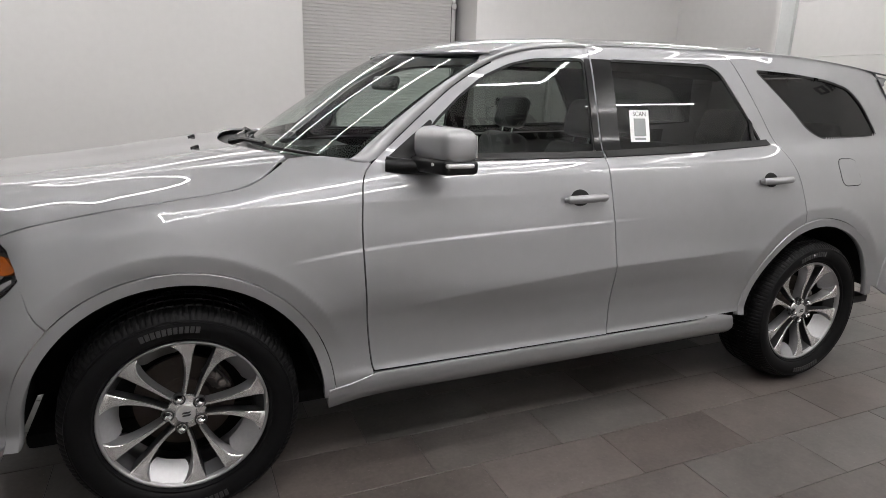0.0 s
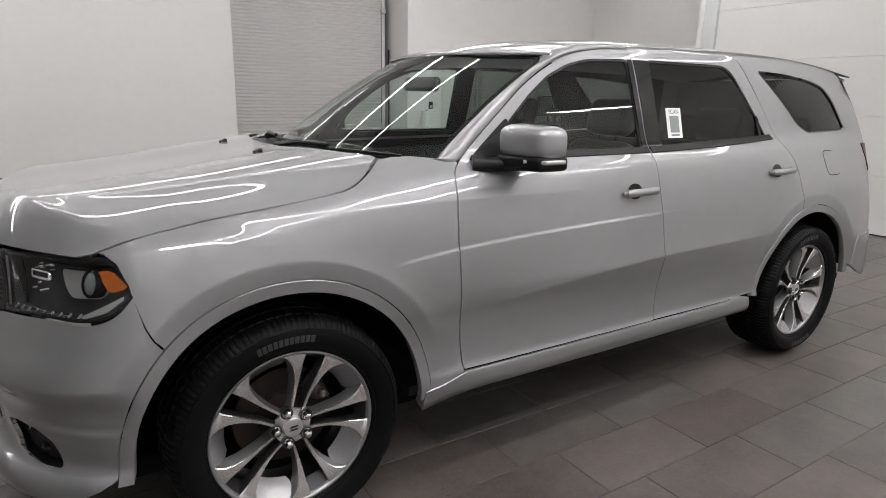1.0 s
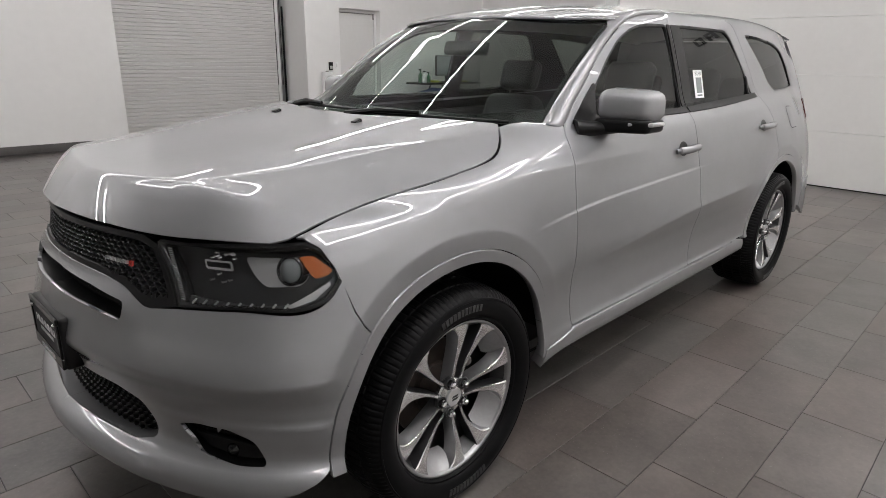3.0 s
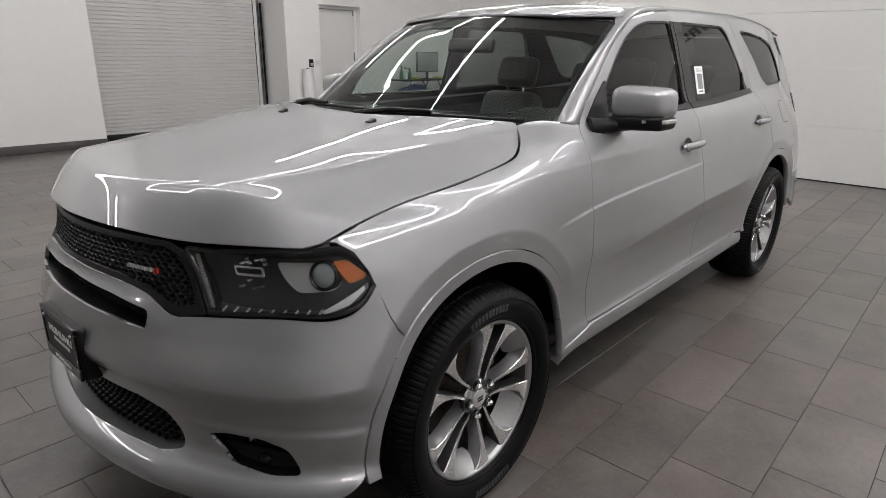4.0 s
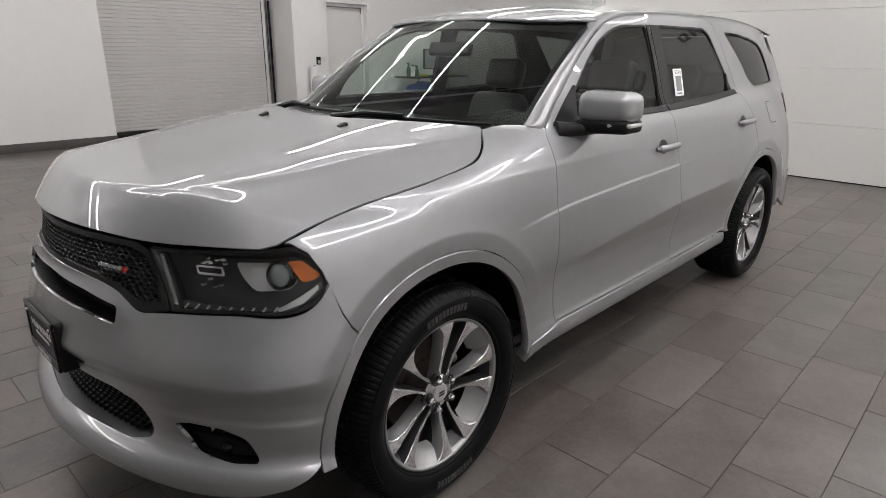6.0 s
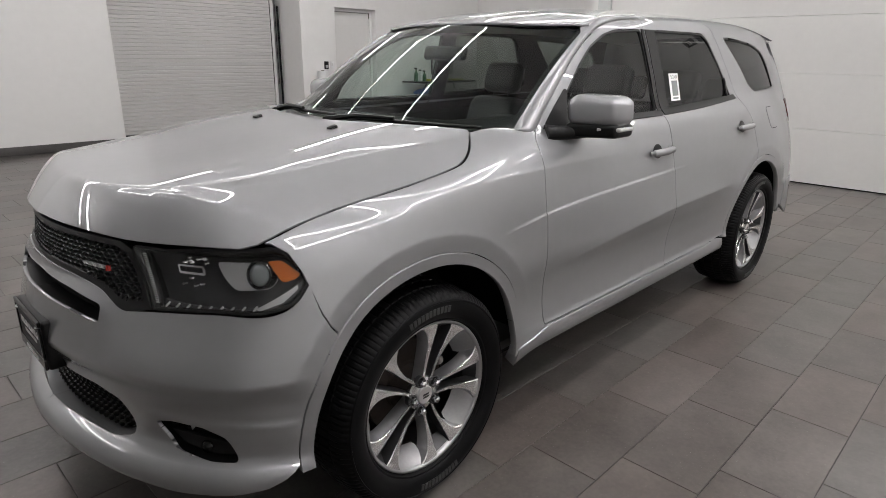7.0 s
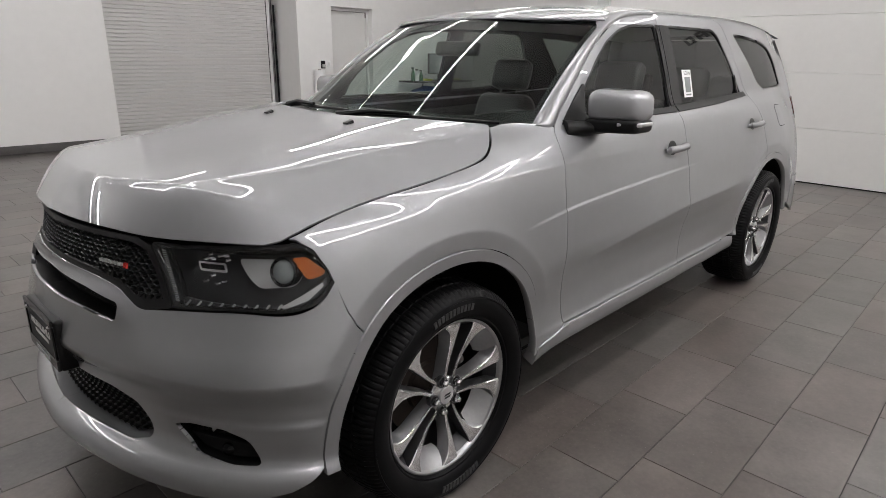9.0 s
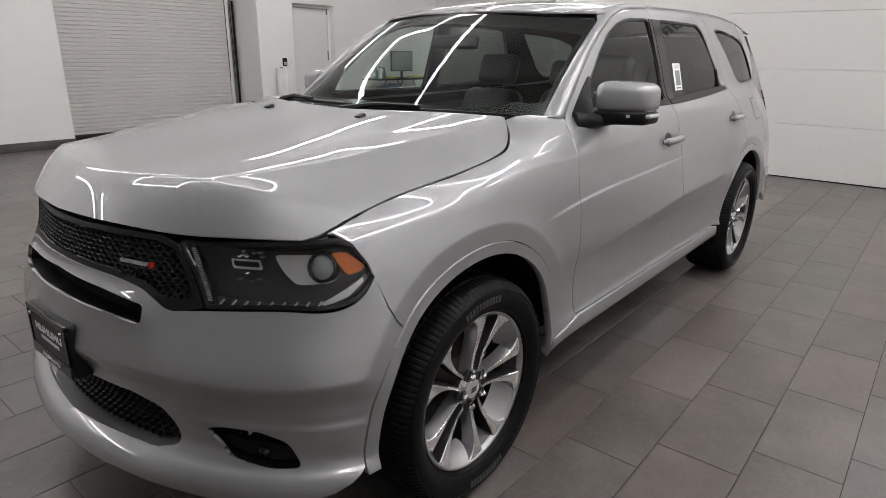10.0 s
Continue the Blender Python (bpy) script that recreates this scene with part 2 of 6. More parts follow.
def add_lathe(bm, profile, n=64, centre=(0, 0, 0), closed=False):
    """Turns (radius, y) points round the y axis."""
    rings = []
    for r, y in profile:
        rings.append([bm.verts.new((centre[0] + r * math.cos(2 * math.pi * k / n), centre[1] + y, centre[2] + r * math.sin(2 * math.pi * k / n))) for k in range(n)])
    pairs = list(zip(rings, rings[1:]))
    if closed:
        pairs.append((rings[-1], rings[0]))
    for r0, r1 in pairs:
        for k in range(n):
            bm.faces.new((r0[k], r0[(k + 1) % n], r1[(k + 1) % n], r1[k]))
    return rings


def spline(xs, ys):
    """A smooth monotone curve through points, as a function on arrays."""
    xs, ys = np.array(xs, float), np.array(ys, float)
    h, dl = np.diff(xs), np.diff(ys) / np.diff(xs)
    m = np.zeros_like(xs)
    m[0], m[-1] = dl[0], dl[-1]
    for i in range(1, len(xs) - 1):
        if dl[i - 1] * dl[i] > 0:
            w1, w2 = 2 * h[i] + h[i - 1], h[i] + 2 * h[i - 1]
            m[i] = (w1 + w2) / (w1 / dl[i - 1] + w2 / dl[i])

    def f(x):
        x = np.clip(np.asarray(x, float), xs[0], xs[-1])
        i = np.clip(np.searchsorted(xs, x) - 1, 0, len(xs) - 2)
        t = (x - xs[i]) / h[i]
        return ((1 + 2 * t) * (1 - t) ** 2 * ys[i] + t * (1 - t) ** 2 * h[i] * m[i] + t * t * (3 - 2 * t) * ys[i + 1] + t * t * (t - 1) * h[i] * m[i + 1])
    return f


def smoothed(pts, n=6, closed=False):
    """A Catmull-Rom line through 2D or 3D points."""
    P = [np.array(p, float) for p in pts]
    out = []
    m = len(P)
    for i in range(m if closed else m - 1):
        if closed:
            a, b, c, d = P[i - 1], P[i], P[(i + 1) % m], P[(i + 2) % m]
        else:
            a, b, c, d = P[max(i - 1, 0)], P[i], P[i + 1], P[min(i + 2, m - 1)]
        for k in range(n):
            t = k / n
            out.append(tuple(0.5 * (2 * b + (c - a) * t + (2 * a - 5 * b + 4 * c - d) * t * t + (3 * b - a - 3 * c + d) * t ** 3)))
    if not closed:
        out.append(tuple(P[-1]))
    return out


def rounded(pts, r=0.02, n=4):
    """A closed outline with its corners rounded."""
    out = []
    m = len(pts)
    for i in range(m):
        a, b, c = (np.array(pts[(i + k) % m], float) for k in (-1, 0, 1))
        u, v = a - b, c - b
        lu, lv = np.linalg.norm(u), np.linalg.norm(v)
        q = min(r, lu * 0.45, lv * 0.45)
        p0, p1 = b + u / lu * q, b + v / lv * q
        for k in range(n + 1):
            t = k / n
            out.append(tuple((1 - t) ** 2 * p0 + 2 * t * (1 - t) * b + t * t * p1))
    return out


def keyhole(outer, hole, grid=0.02, up=True):
    """One outline out of an outline and a hole in it, joined along a line of the grid."""
    area = lambda p: sum(a[0] * b[1] - b[0] * a[1] for a, b in zip(p, p[1:] + p[:1]))
    outer, hole = [tuple(map(float, p)) for p in outer], [tuple(map(float, p)) for p in hole]
    if area(outer) * area(hole) > 0:
        hole.reverse()
    x = round(sum(p[0] for p in hole) / len(hole) / grid) * grid
    sg = 1 if up else -1

    def crossings(loop):
        found = []
        for i, (a, b) in enumerate(zip(loop, loop[1:] + loop[:1])):
            if (a[0] - x) * (b[0] - x) < 0 or (abs(a[0] - x) < 1e-9 and a[0] != b[0]):
                t = (x - a[0]) / (b[0] - a[0])
                found.append((sg * (a[1] + (b[1] - a[1]) * t), i))
        return found
    zh, ih = max(crossings(hole))
    zo, io = min(c for c in crossings(outer) if c[0] > zh)
    a, b = (x, sg * zo), (x, sg * zh)
    return outer[:io + 1] + [a, b] + hole[ih + 1:] + hole[:ih + 1] + [b, a] + outer[io + 1:]


def inside(poly, x, y):
    hit = False
    for (x0, y0), (x1, y1) in zip(poly, poly[1:] + poly[:1]):
        if (y0 > y) != (y1 > y) and x < (x1 - x0) * (y - y0) / (y1 - y0) + x0:
            hit = not hit
    return hit


def clip_cell(poly, x0, x1, y0, y1):
    for axis, lim, sign in ((0, x0, 1), (0, x1, -1), (1, y0, 1), (1, y1, -1)):
        out = []
        for a, b in zip(poly, poly[1:] + poly[:1]):
            da, db = (a[axis] - lim) * sign, (b[axis] - lim) * sign
            if da >= 0:
                out.append(a)
            if (da > 0 > db) or (da < 0 < db):
                t = da / (da - db)
                p = [a[0] + (b[0] - a[0]) * t, a[1] + (b[1] - a[1]) * t]
                p[axis] = lim
                out.append(tuple(p))
        poly = out
        if not poly:
            return []
    return poly


def clean_loops(f, pts):
    """The simple loops of a clipped cell: lines run through both ways cancel out."""
    f = [v for k, v in enumerate(f) if v != f[k - 1]]
    if len(f) < 3:
        return []
    if len(set(f)) == len(f):
        return [f]
    edges = []
    for a, b in zip(f, f[1:] + f[:1]):
        pa, pb = pts[a], pts[b]
        on = []
        for axis in (0, 1):
            if abs(pa[axis] - pb[axis]) < 1e-7:
                o = 1 - axis
                for v in set(f):
                    q = pts[v]
                    if v not in (a, b) and abs(q[axis] - pa[axis]) < 1e-7 and min(pa[o], pb[o]) < q[o] < max(pa[o], pb[o]):
                        on.append((abs(q[o] - pa[o]), v))
        chain = [a] + [v for _, v in sorted(set(on))] + [b]
        for e in zip(chain, chain[1:]):
            if (e[1], e[0]) in edges:
                edges.remove((e[1], e[0]))
            else:
                edges.append(e)
    loops = []
    while edges:
        a, b = edges.pop()
        loop = [a]
        while b != loop[0]:
            loop.append(b)
            k = next((k for k, e in enumerate(edges) if e[0] == b), None)
            if k is None:
                loop = []
                break
            b = edges.pop(k)[1]
        if len(loop) > 2 and len(set(loop)) == len(loop):
            loops.append(loop)
    return loops


def sheet(poly, surf, grid=0.02, depth=0.012, flip=1, grow=0.0):
    """A panel: the outline poly, in the surface's two coordinates, filled with a grid, laid on surf and turned in at its rim.
    flip -1 mirrors it to the car's other side; grow lifts it along the normal."""
    poly = [tuple(map(float, p)) for p in poly]
    gx, gy = (grid, grid) if isinstance(grid, (int, float)) else grid
    xs, ys = [p[0] for p in poly], [p[1] for p in poly]
    i0, i1 = math.floor(min(xs) / gx), math.ceil(max(xs) / gx)
    j0, j1 = math.floor(min(ys) / gy), math.ceil(max(ys) / gy)
    cut = set()
    for a, b in zip(poly, poly[1:] + poly[:1]):
        n = int(max(abs(b[0] - a[0]) / gx, abs(b[1] - a[1]) / gy) * 6) + 2
        for k in range(n + 1):
            x, y = a[0] + (b[0] - a[0]) * k / n, a[1] + (b[1] - a[1]) * k / n
            for ex in (-1e-4, 1e-4):
                for ey in (-1e-4, 1e-4):
                    cut.add((math.floor(x / gx + ex), math.floor(y / gy + ey)))
    loops = []
    for i in range(i0, i1):
        for j in range(j0, j1):
            x, y = i * gx, j * gy
            if (i, j) in cut:
                c = clip_cell(poly, x, x + gx, y, y + gy)
                if len(c) > 2:
                    loops.append(c)
            elif inside(poly, x + gx / 2, y + gy / 2):
                loops.append([(x, y), (x + gx, y), (x + gx, y + gy), (x, y + gy)])
    keys, pts, faces = {}, [], []
    for loop in loops:
        f = []
        for p in loop:
            k = (round(p[0] * 2e4), round(p[1] * 2e4))
            if k not in keys:
                keys[k] = len(pts)
                pts.append(p)
            f.append(keys[k])
        faces += clean_loops(f, pts)
    uv = np.array(pts)
    P = surf(uv[:, 0], uv[:, 1])
    e = 2e-3
    N = np.cross(surf(uv[:, 0] + e, uv[:, 1]) - surf(uv[:, 0] - e, uv[:, 1]), surf(uv[:, 0], uv[:, 1] + e) - surf(uv[:, 0], uv[:, 1] - e))
    N /= np.linalg.norm(N, axis=1)[:, None] + 1e-12
    C = np.stack([np.clip(P[:, 0], -0.3, 3.5), P[:, 1] * 0, P[:, 1] * 0 + 0.75], axis=1)
    if ((P - C) * N).sum() < 0:
        N = -N
    P = P + N * grow
    bm = bmesh.new()
    lay = bm.verts.layers.float_vector.new("nrm")
    sg = np.array([1, flip, 1])
    vs = []
    for p, n in zip(P, N):
        v = bm.verts.new(p * sg)
        v[lay] = Vector(n * sg)
        vs.append(v)
    for f in faces:
        try:
            face = bm.faces.new([vs[k] for k in f])
        except ValueError:
            continue
        face.normal_update()
        if face.normal.dot(vs[f[0]][lay]) < 0:
            face.normal_flip()
    if depth:
        bm.verts.ensure_lookup_table()
        bm.verts.index_update()

        def outer(ed):
            """Not one of the grid's own lines."""
            a, b = uv[ed.verts[0].index], uv[ed.verts[1].index]
            for axis, g in ((0, gx), (1, gy)):
                q = a[axis] / g
                if abs(a[axis] - b[axis]) < 1e-6 and abs(q - round(q)) < 1e-4:
                    return False
            return True
        turn_in(bm, lay, depth, outer)
    for v in [v for v in bm.verts if not v.link_faces]:
        bm.verts.remove(v)
    return bm


def turn_in(bm, lay, depth, wanted=lambda ed: True):
    """Turns the rim of a panel inwards, with a small round at its edge."""
    rim = [ed for ed in bm.edges if len(ed.link_faces) == 1 and wanted(ed)]
    out = {}
    for ed in rim:
        f = ed.link_faces[0]
        a, b = ed.verts
        side = (b.co - a.co).cross(a[lay])
        mid = (a.co + b.co) / 2
        if side.dot(f.calc_center_median() - mid) > 0:
            side = -side
        side.normalize()
        for v in (a, b):
            out[v] = out.get(v, Vector()) + side
    top, low = {}, {}
    for v, o in out.items():
        o = o.normalized() if o.length > 1e-6 else Vector((0, 0, 1))
        n = Vector(v[lay])
        top[v] = bm.verts.new(v.co)
        low[v] = bm.verts.new(v.co - n * depth)
        top[v][lay] = (n + o).normalized()
        low[v][lay] = o
    for ed in rim:
        a, b = ed.verts
        try:
            face = bm.faces.new((top[a], top[b], low[b], low[a]))
        except ValueError:
            continue
        face.normal_update()
        if face.normal.dot(low[a][lay]) < 0:
            face.normal_flip()


def band(outer, inner, surf, depth=0.01, flip=1, grow=0.0):
    """A narrow band between two outlines with as many points."""
    n = len(outer)
    uv = np.array(list(outer) + list(inner), float)
    P = surf(uv[:, 0], uv[:, 1])
    e = 2e-3
    N = np.cross(surf(uv[:, 0] + e, uv[:, 1]) - surf(uv[:, 0] - e, uv[:, 1]), surf(uv[:, 0], uv[:, 1] + e) - surf(uv[:, 0], uv[:, 1] - e))
    N /= np.linalg.norm(N, axis=1)[:, None] + 1e-12
    C = np.stack([np.clip(P[:, 0], -0.3, 3.5), P[:, 1] * 0, P[:, 1] * 0 + 0.75], axis=1)
    if ((P - C) * N).sum() < 0:
        N = -N
    bm = bmesh.new()
    lay = bm.verts.layers.float_vector.new("nrm")
    vs = []
    for p, m in zip(P, N):
        v = bm.verts.new((p + m * grow) * np.array([1, flip, 1]))
        v[lay] = Vector(m * np.array([1, flip, 1]))
        vs.append(v)
    for k in range(n):
        j = (k + 1) % n
        face = bm.faces.new((vs[k], vs[j], vs[n + j], vs[n + k]))
        face.normal_update()
        if face.normal.dot(vs[k][lay]) < 0:
            face.normal_flip()
    if depth:
        turn_in(bm, lay, depth)
    return bm


# ---- the room ----
H = 4.6
ZL = 3.95
XW, YB = -12.0, -5.2
YL, XL = 8.57, 2.24          # the near block of wall beside the shutter
YG = 9.20                   # the shutter
XR, YD = 5.60, 8.40         # the return beside the shutter, and the wall with the door
XE, YE = 7.30, 2.95           # the wall of the large sectional door and its end


def wall(name, lo, hi, label, mat=WALL):
    ob = part(name, box(lo, hi), mat, smooth=False)
    return tagged(ob, label, "wall", kind="structure")


floor = tagged(part("floor", box((XW - 0.3, YB - 0.3, -0.3), (13, 12, -0.004)), GROUT, smooth=False), "dark grout bed under grey floor tiles", "floor", kind="structure")
bm = box((XW - 0.3, YB - 0.3, H), (13, 12, H + 0.2))
for k in range(68):       # raised seams of the metal deck
    y = YB + 0.1 + 0.25 * k
    a = [bm.verts.new((XW, y + dy, H + dz)) for dy, dz in ((-0.035, 0.002), (-0.018, -0.04), (0.018, -0.04), (0.035, 0.002))]
    b = [bm.verts.new((12.5, y + dy, H + dz)) for dy, dz in ((-0.035, 0.002), (-0.018, -0.04), (0.018, -0.04), (0.035, 0.002))]
    for i in range(3):
        bm.faces.new((a[i], a[i + 1], b[i + 1], b[i]))
tagged(part("ceiling", bm, CEIL, smooth=False), "white ribbed metal showroom ceiling", "ceiling", kind="structure")
wall("wall_north", (XW, YL, 0), (XL, YG + 0.25, H), "smooth white painted wall block with dark base tiles")
wall("wall_shutter_head", (XL, YG, 3.7), (XR, YG + 0.25, H), "white wall above the roller shutter")
wall("wall_return", (XR, YD, 0), (XR + 0.25, YG + 0.25, H), "white return wall beside the roller shutter")
DX0, DX1, DZ = 6.40, 7.45, 2.38
wall("wall_door", (XR + 0.25, YD, 0), (DX0, YD + 0.3, H), "white painted wall beside the door recess")
wall("wall_door_head", (DX0, YD, DZ), (DX1, YD + 0.3, H), "white painted wall over the door recess")
wall("wall_door_far", (DX1, YD, 0), (10.9, YD + 0.3, H), "white painted wall beyond the door recess")
wall("wall_far_east", (10.7, YE, 0), (10.9, YD, H), "white painted side wall")
wall("wall_step", (XE + 0.12, YE, 0), (10.9, YE + 0.2, H), "white painted stepped wall")
wall("wall_west", (XW - 0.25, YB, 0), (XW, YG, H), "white painted wall")
wall("wall_south", (XW, YB - 0.25, 0), (XE + 0.3, YB, H), "white painted wall with black letters")
wall("wall_east", (XE + 0.12, YB, 0), (XE + 0.3, YE, H), "white wall behind the sectional door")

bm = bmesh.new()
add_box(bm, (XW, YL - 0.012, 0), (XL, YL, 0.13), 0.003)
add_box(bm, (XL, YL, 0), (XL + 0.012, YG, 0.13), 0.003)
tagged(part("baseboard", bm, BASE), "dark grey tile baseboard along white wall", "baseboard", kind="structure")


def roller_shutter():
    th = new("roller_shutter")
    pitch, z = 0.064, 0.10
    bm = bmesh.new()
    add_box(bm, (XL, YG - 0.05, 0.0), (XR - 0.12, YG - 0.01, 0.09), 0.004)
    part("bottom_bar", bm, BLACK, th, "black rubber bottom seal")
    sl = bmesh.new()
    prof = [(0.016, 0.0), (0.002, 0.003), (-0.002, 0.009), (-0.002, 0.053), (0.002, 0.058), (0.016, 0.0625), (0.016, 0.0639)]
    va = [sl.verts.new((XL + 0.02, YG - 0.02 + y, zz)) for y, zz in prof]
    vb = [sl.verts.new((XR - 0.2, YG - 0.02 + y, zz)) for y, zz in prof]
    for k in range(len(prof) - 1):
        sl.faces.new((va[k], vb[k], vb[k + 1], va[k + 1]))
    me = mesh_of("slat", sl, SHUT, False)
    while z < 3.75:
        ob = new("slat", me)
        ob.parent = th
        ob.location = (0, 0, z)
        z += pitch
    for x in (XR - 0.2, ):
        part("guide_rail", box((x, YG - 0.06, 0), (x + 0.07, YG + 0.0, 3.75), 0.004), SHUT, th)
    part("rubber_edge", box((XR - 0.065, YG - 0.10, 0), (XR - 0.040, YG - 0.06, 2.38), 0.004), BLACK, th, "black vertical rubber edge strip")
    k = bmesh.new()
    add_lathe(k, [(0.0, -0.02), (0.05, -0.02), (0.06, -0.005), (0.06, 0.02), (0.0, 0.02)], 24, (XR - 0.2, YG - 0.14, 3.12))
    part("chain_wheel", k, SATIN, th, "grey chain hoist wheel")
    for x in (XR - 0.255, XR - 0.145):
        bm = bmesh.new()
        add_tube(bm, [(x, YG - 0.14, 0.9), (x, YG - 0.14, 3.12)], 0.006, 6)
        part("pull_chain", bm, BLACK, th, "thin dark pull chain")
    return tagged(th, "closed pale grey slatted steel roller shutter in wall recess", "shutter", kind="structure")


roller_shutter()


def service_door():
    th = new("door_1")
    part("door_leaf", box((DX0 + 0.06, YD + 0.16, 0.01), (DX1 - 0.06, YD + 0.20, DZ - 0.07), 0.004), DOORP, th)
    bm = bmesh.new()
    add_box(bm, (DX0, YD + 0.13, 0), (DX0 + 0.055, YD + 0.24, DZ), 0.004)
    add_box(bm, (DX1 - 0.055, YD + 0.13, 0), (DX1, YD + 0.24, DZ), 0.004)
    add_box(bm, (DX0 + 0.055, YD + 0.13, DZ - 0.06), (DX1 - 0.055, YD + 0.24, DZ), 0.004)
    part("door_frame", bm, WALL, th)
    for z in (2.3, 1.4, 0.4):
        bm = bmesh.new()
        add_tube(bm, [(DX1 - 0.06, YD + 0.155, z - 0.09), (DX1 - 0.06, YD + 0.155, z + 0.09)], 0.013)
        part("hinge", bm, STEEL, th)
    return tagged(th, "closed white door in a shallow wall recess", "door", kind="structure")


service_door()


def sectional_door():
    th = new("door_2")
    z, k = 0.015, 0
    while z < H - 0.05:
        top = min(z + 0.66, H)
        part("door_panel", box((XE, YB + 0.01, z), (XE + 0.05, YE - 0.20, top - 0.003), 0.0015, 1), DOORP, th)
        z = top
    part("bottom_seal", box((XE + 0.004, YB + 0.01, 0.0), (XE + 0.04, YE - 0.2, 0.015)), BLACK, th, "black rubber bottom seal")
    part("door_jamb", box((XE - 0.05, YE - 0.2, 0), (XE + 0.12, YE, H), 0.004), JAMB, th, "grey-green jamb strip")
    return tagged(th, "large white sectional door of wide flat panels", "door", kind="structure")


sectional_door()
part_keypad = new("keypad")
part("case", box((6.10, YD - 0.03, 1.20), (6.19, YD, 1.35), 0.006), BLACK, part_keypad)
part("key_field", box((6.115, YD - 0.034, 1.22), (6.175, YD - 0.03, 1.28), 0.001), SATIN, part_keypad)
tagged(part_keypad, "small black keypad on white wall beside door", "keypad")
sw = new("light_switch")
part("cover_plate", box((6.25, YD - 0.012, 1.23), (6.33, YD, 1.35), 0.003), PAPER, sw)
part("rocker", box((6.275, YD - 0.017, 1.26), (6.305, YD - 0.012, 1.32), 0.002), DOORP, sw)
tagged(sw, "white light switch beside the door", "switch")
roll = new("paper_roll")
bm = bmesh.new()
add_tube(bm, [(5.97, YD - 0.13, 0.0), (5.97, YD - 0.13, 1.17)], 0.105, 24)
part("roll", bm, PAPER, roll)
bm = bmesh.new()
add_tube(bm, [(5.97, YD - 0.13, 1.17), (5.97, YD - 0.13, 1.185)], 0.03, 16)
part("core", bm, STEEL, roll)
tagged(roll, "tall white roll standing against the wall", "roll")


# tall ceiling lamps: strips of light in open rectangles, and strips added as fill
def led_strip(a, b, w=0.05, glow=None):
    a, b = Vector(a), Vector(b)
    th = new("strip_light")
    d = b - a
    th.matrix_basis = Matrix.Translation((a + b) / 2) @ Matrix.Rotation(math.atan2(d.y, d.x), 4, "Z")
    L = d.length / 2
    part("housing", box((-L, -w * 0.3, 0.012), (L, w * 0.3, 0.05), 0.004), PAPER, th)
    for k in (-0.8, 0.8):
        bm = bmesh.new()
        add_tube(bm, [(k * L, 0, 0.05), (k * L, 0, H - ZL)], 0.004, 6)
        part("hanger", bm, SATIN, th)
    part("tube", box((-L + 0.01, -w / 2, -0.015), (L - 0.01, w / 2, 0.013), 0.008), glow or TUBE, th, "glowing white diffuser")
    return tagged(th, "long white strip light below the ceiling, some added as fill", "lamp", "strip lights on the ceiling")


def lamp_frame(x0, x1, y0, y1, glow):
    """Four strips that close a rectangle."""
    for y in (y0, y1):
        led_strip((x0, y, ZL), (x1, y, ZL), 0.05, glow)
    for x in (x0, x1):
        led_strip((x, y0 + 0.03, ZL), (x, y1 - 0.03, ZL), 0.05, glow)


lamp_frame(-2.4, 2.65, 1.6, 3.45, TUBE)
lamp_frame(3.9, 6.6, 1.6, 3.45, TUBE)
lamp_frame(-1.0, 3.6, -3.45, -1.75, TUBE_NEAR)
# added fill light for the floor at the right, no known lamp
lamp_frame(4.7, 6.6, -2.5, -1.5, TUBE_FILL)
# single strips, partly added fill: door recess, south side and left floor
for a, b, y in ((-6.5, 2.35, 6.6), (3.5, 6.3, 6.3), (7.8, 10.2, 6.4), (4.9, 6.9, -4.6), (-8.5, -3.5, 5.6)):
    led_strip((a, y, ZL), (b, y, ZL), 0.05, TUBE if a in (-6.5, 7.8) else TUBE_FAR)


def letter_block(parent, lo, hi, ax, sign, k):
    """One plain block of lettering: two uprights and a crossbar, so that it reads as writing from far off."""
    bm = bmesh.new()
    w, h = hi[0] - lo[0], hi[1] - lo[1]
    cuts = [((0, 0), (0.30, 1)), ((0.66, 0), (1, 1)), ((0.30, 0.78), (0.66, 1))]
    cuts.append(((0.30, 0.38), (0.66, 0.56)) if k % 2 else ((0.30, 0.0), (0.66, 0.20)))
    for (a, b), (c, d) in cuts:
        p, q = (lo[0] + w * a, lo[1] + h * b), (lo[0] + w * c, lo[1] + h * d)
        if ax == "y":
            add_box(bm, (p[0], sign, p[1]), (q[0], sign + 0.015, q[1]))
        else:
            add_box(bm, (sign - 0.015, p[0], p[1]), (sign, q[0], q[1]))
    return part("letter_block", bm, SIGNINK, parent, smooth=False)


def wall_sign():
    """Rows of plain black blocks where the lettering stands."""
    th = new("wall_sign")
    for z0, z1, x0, x1, n in ((3.78, 4.14, 1.1, 4.45, 6), (3.16, 3.50, 1.0, 4.75, 9), (2.66, 2.80, 1.2, 4.72, 16)):
        w = (x1 - x0) / n
        for k in range(n):
            letter_block(th, (x0 + w * (k + 0.2), z0), (x0 + w * (k + 1), z1), "y", YB, k)
    tagged(th, "large black lettering blocks on white wall", "sign")
    th = new("wall_sign")
    for k in range(4):
        letter_block(th, (-2.42 + 0.21 * k, 3.04), (-2.26 + 0.21 * k, 3.22), "x", XE, k)
    tagged(th, "short black lettering on the white sectional door", "sign")


wall_sign()


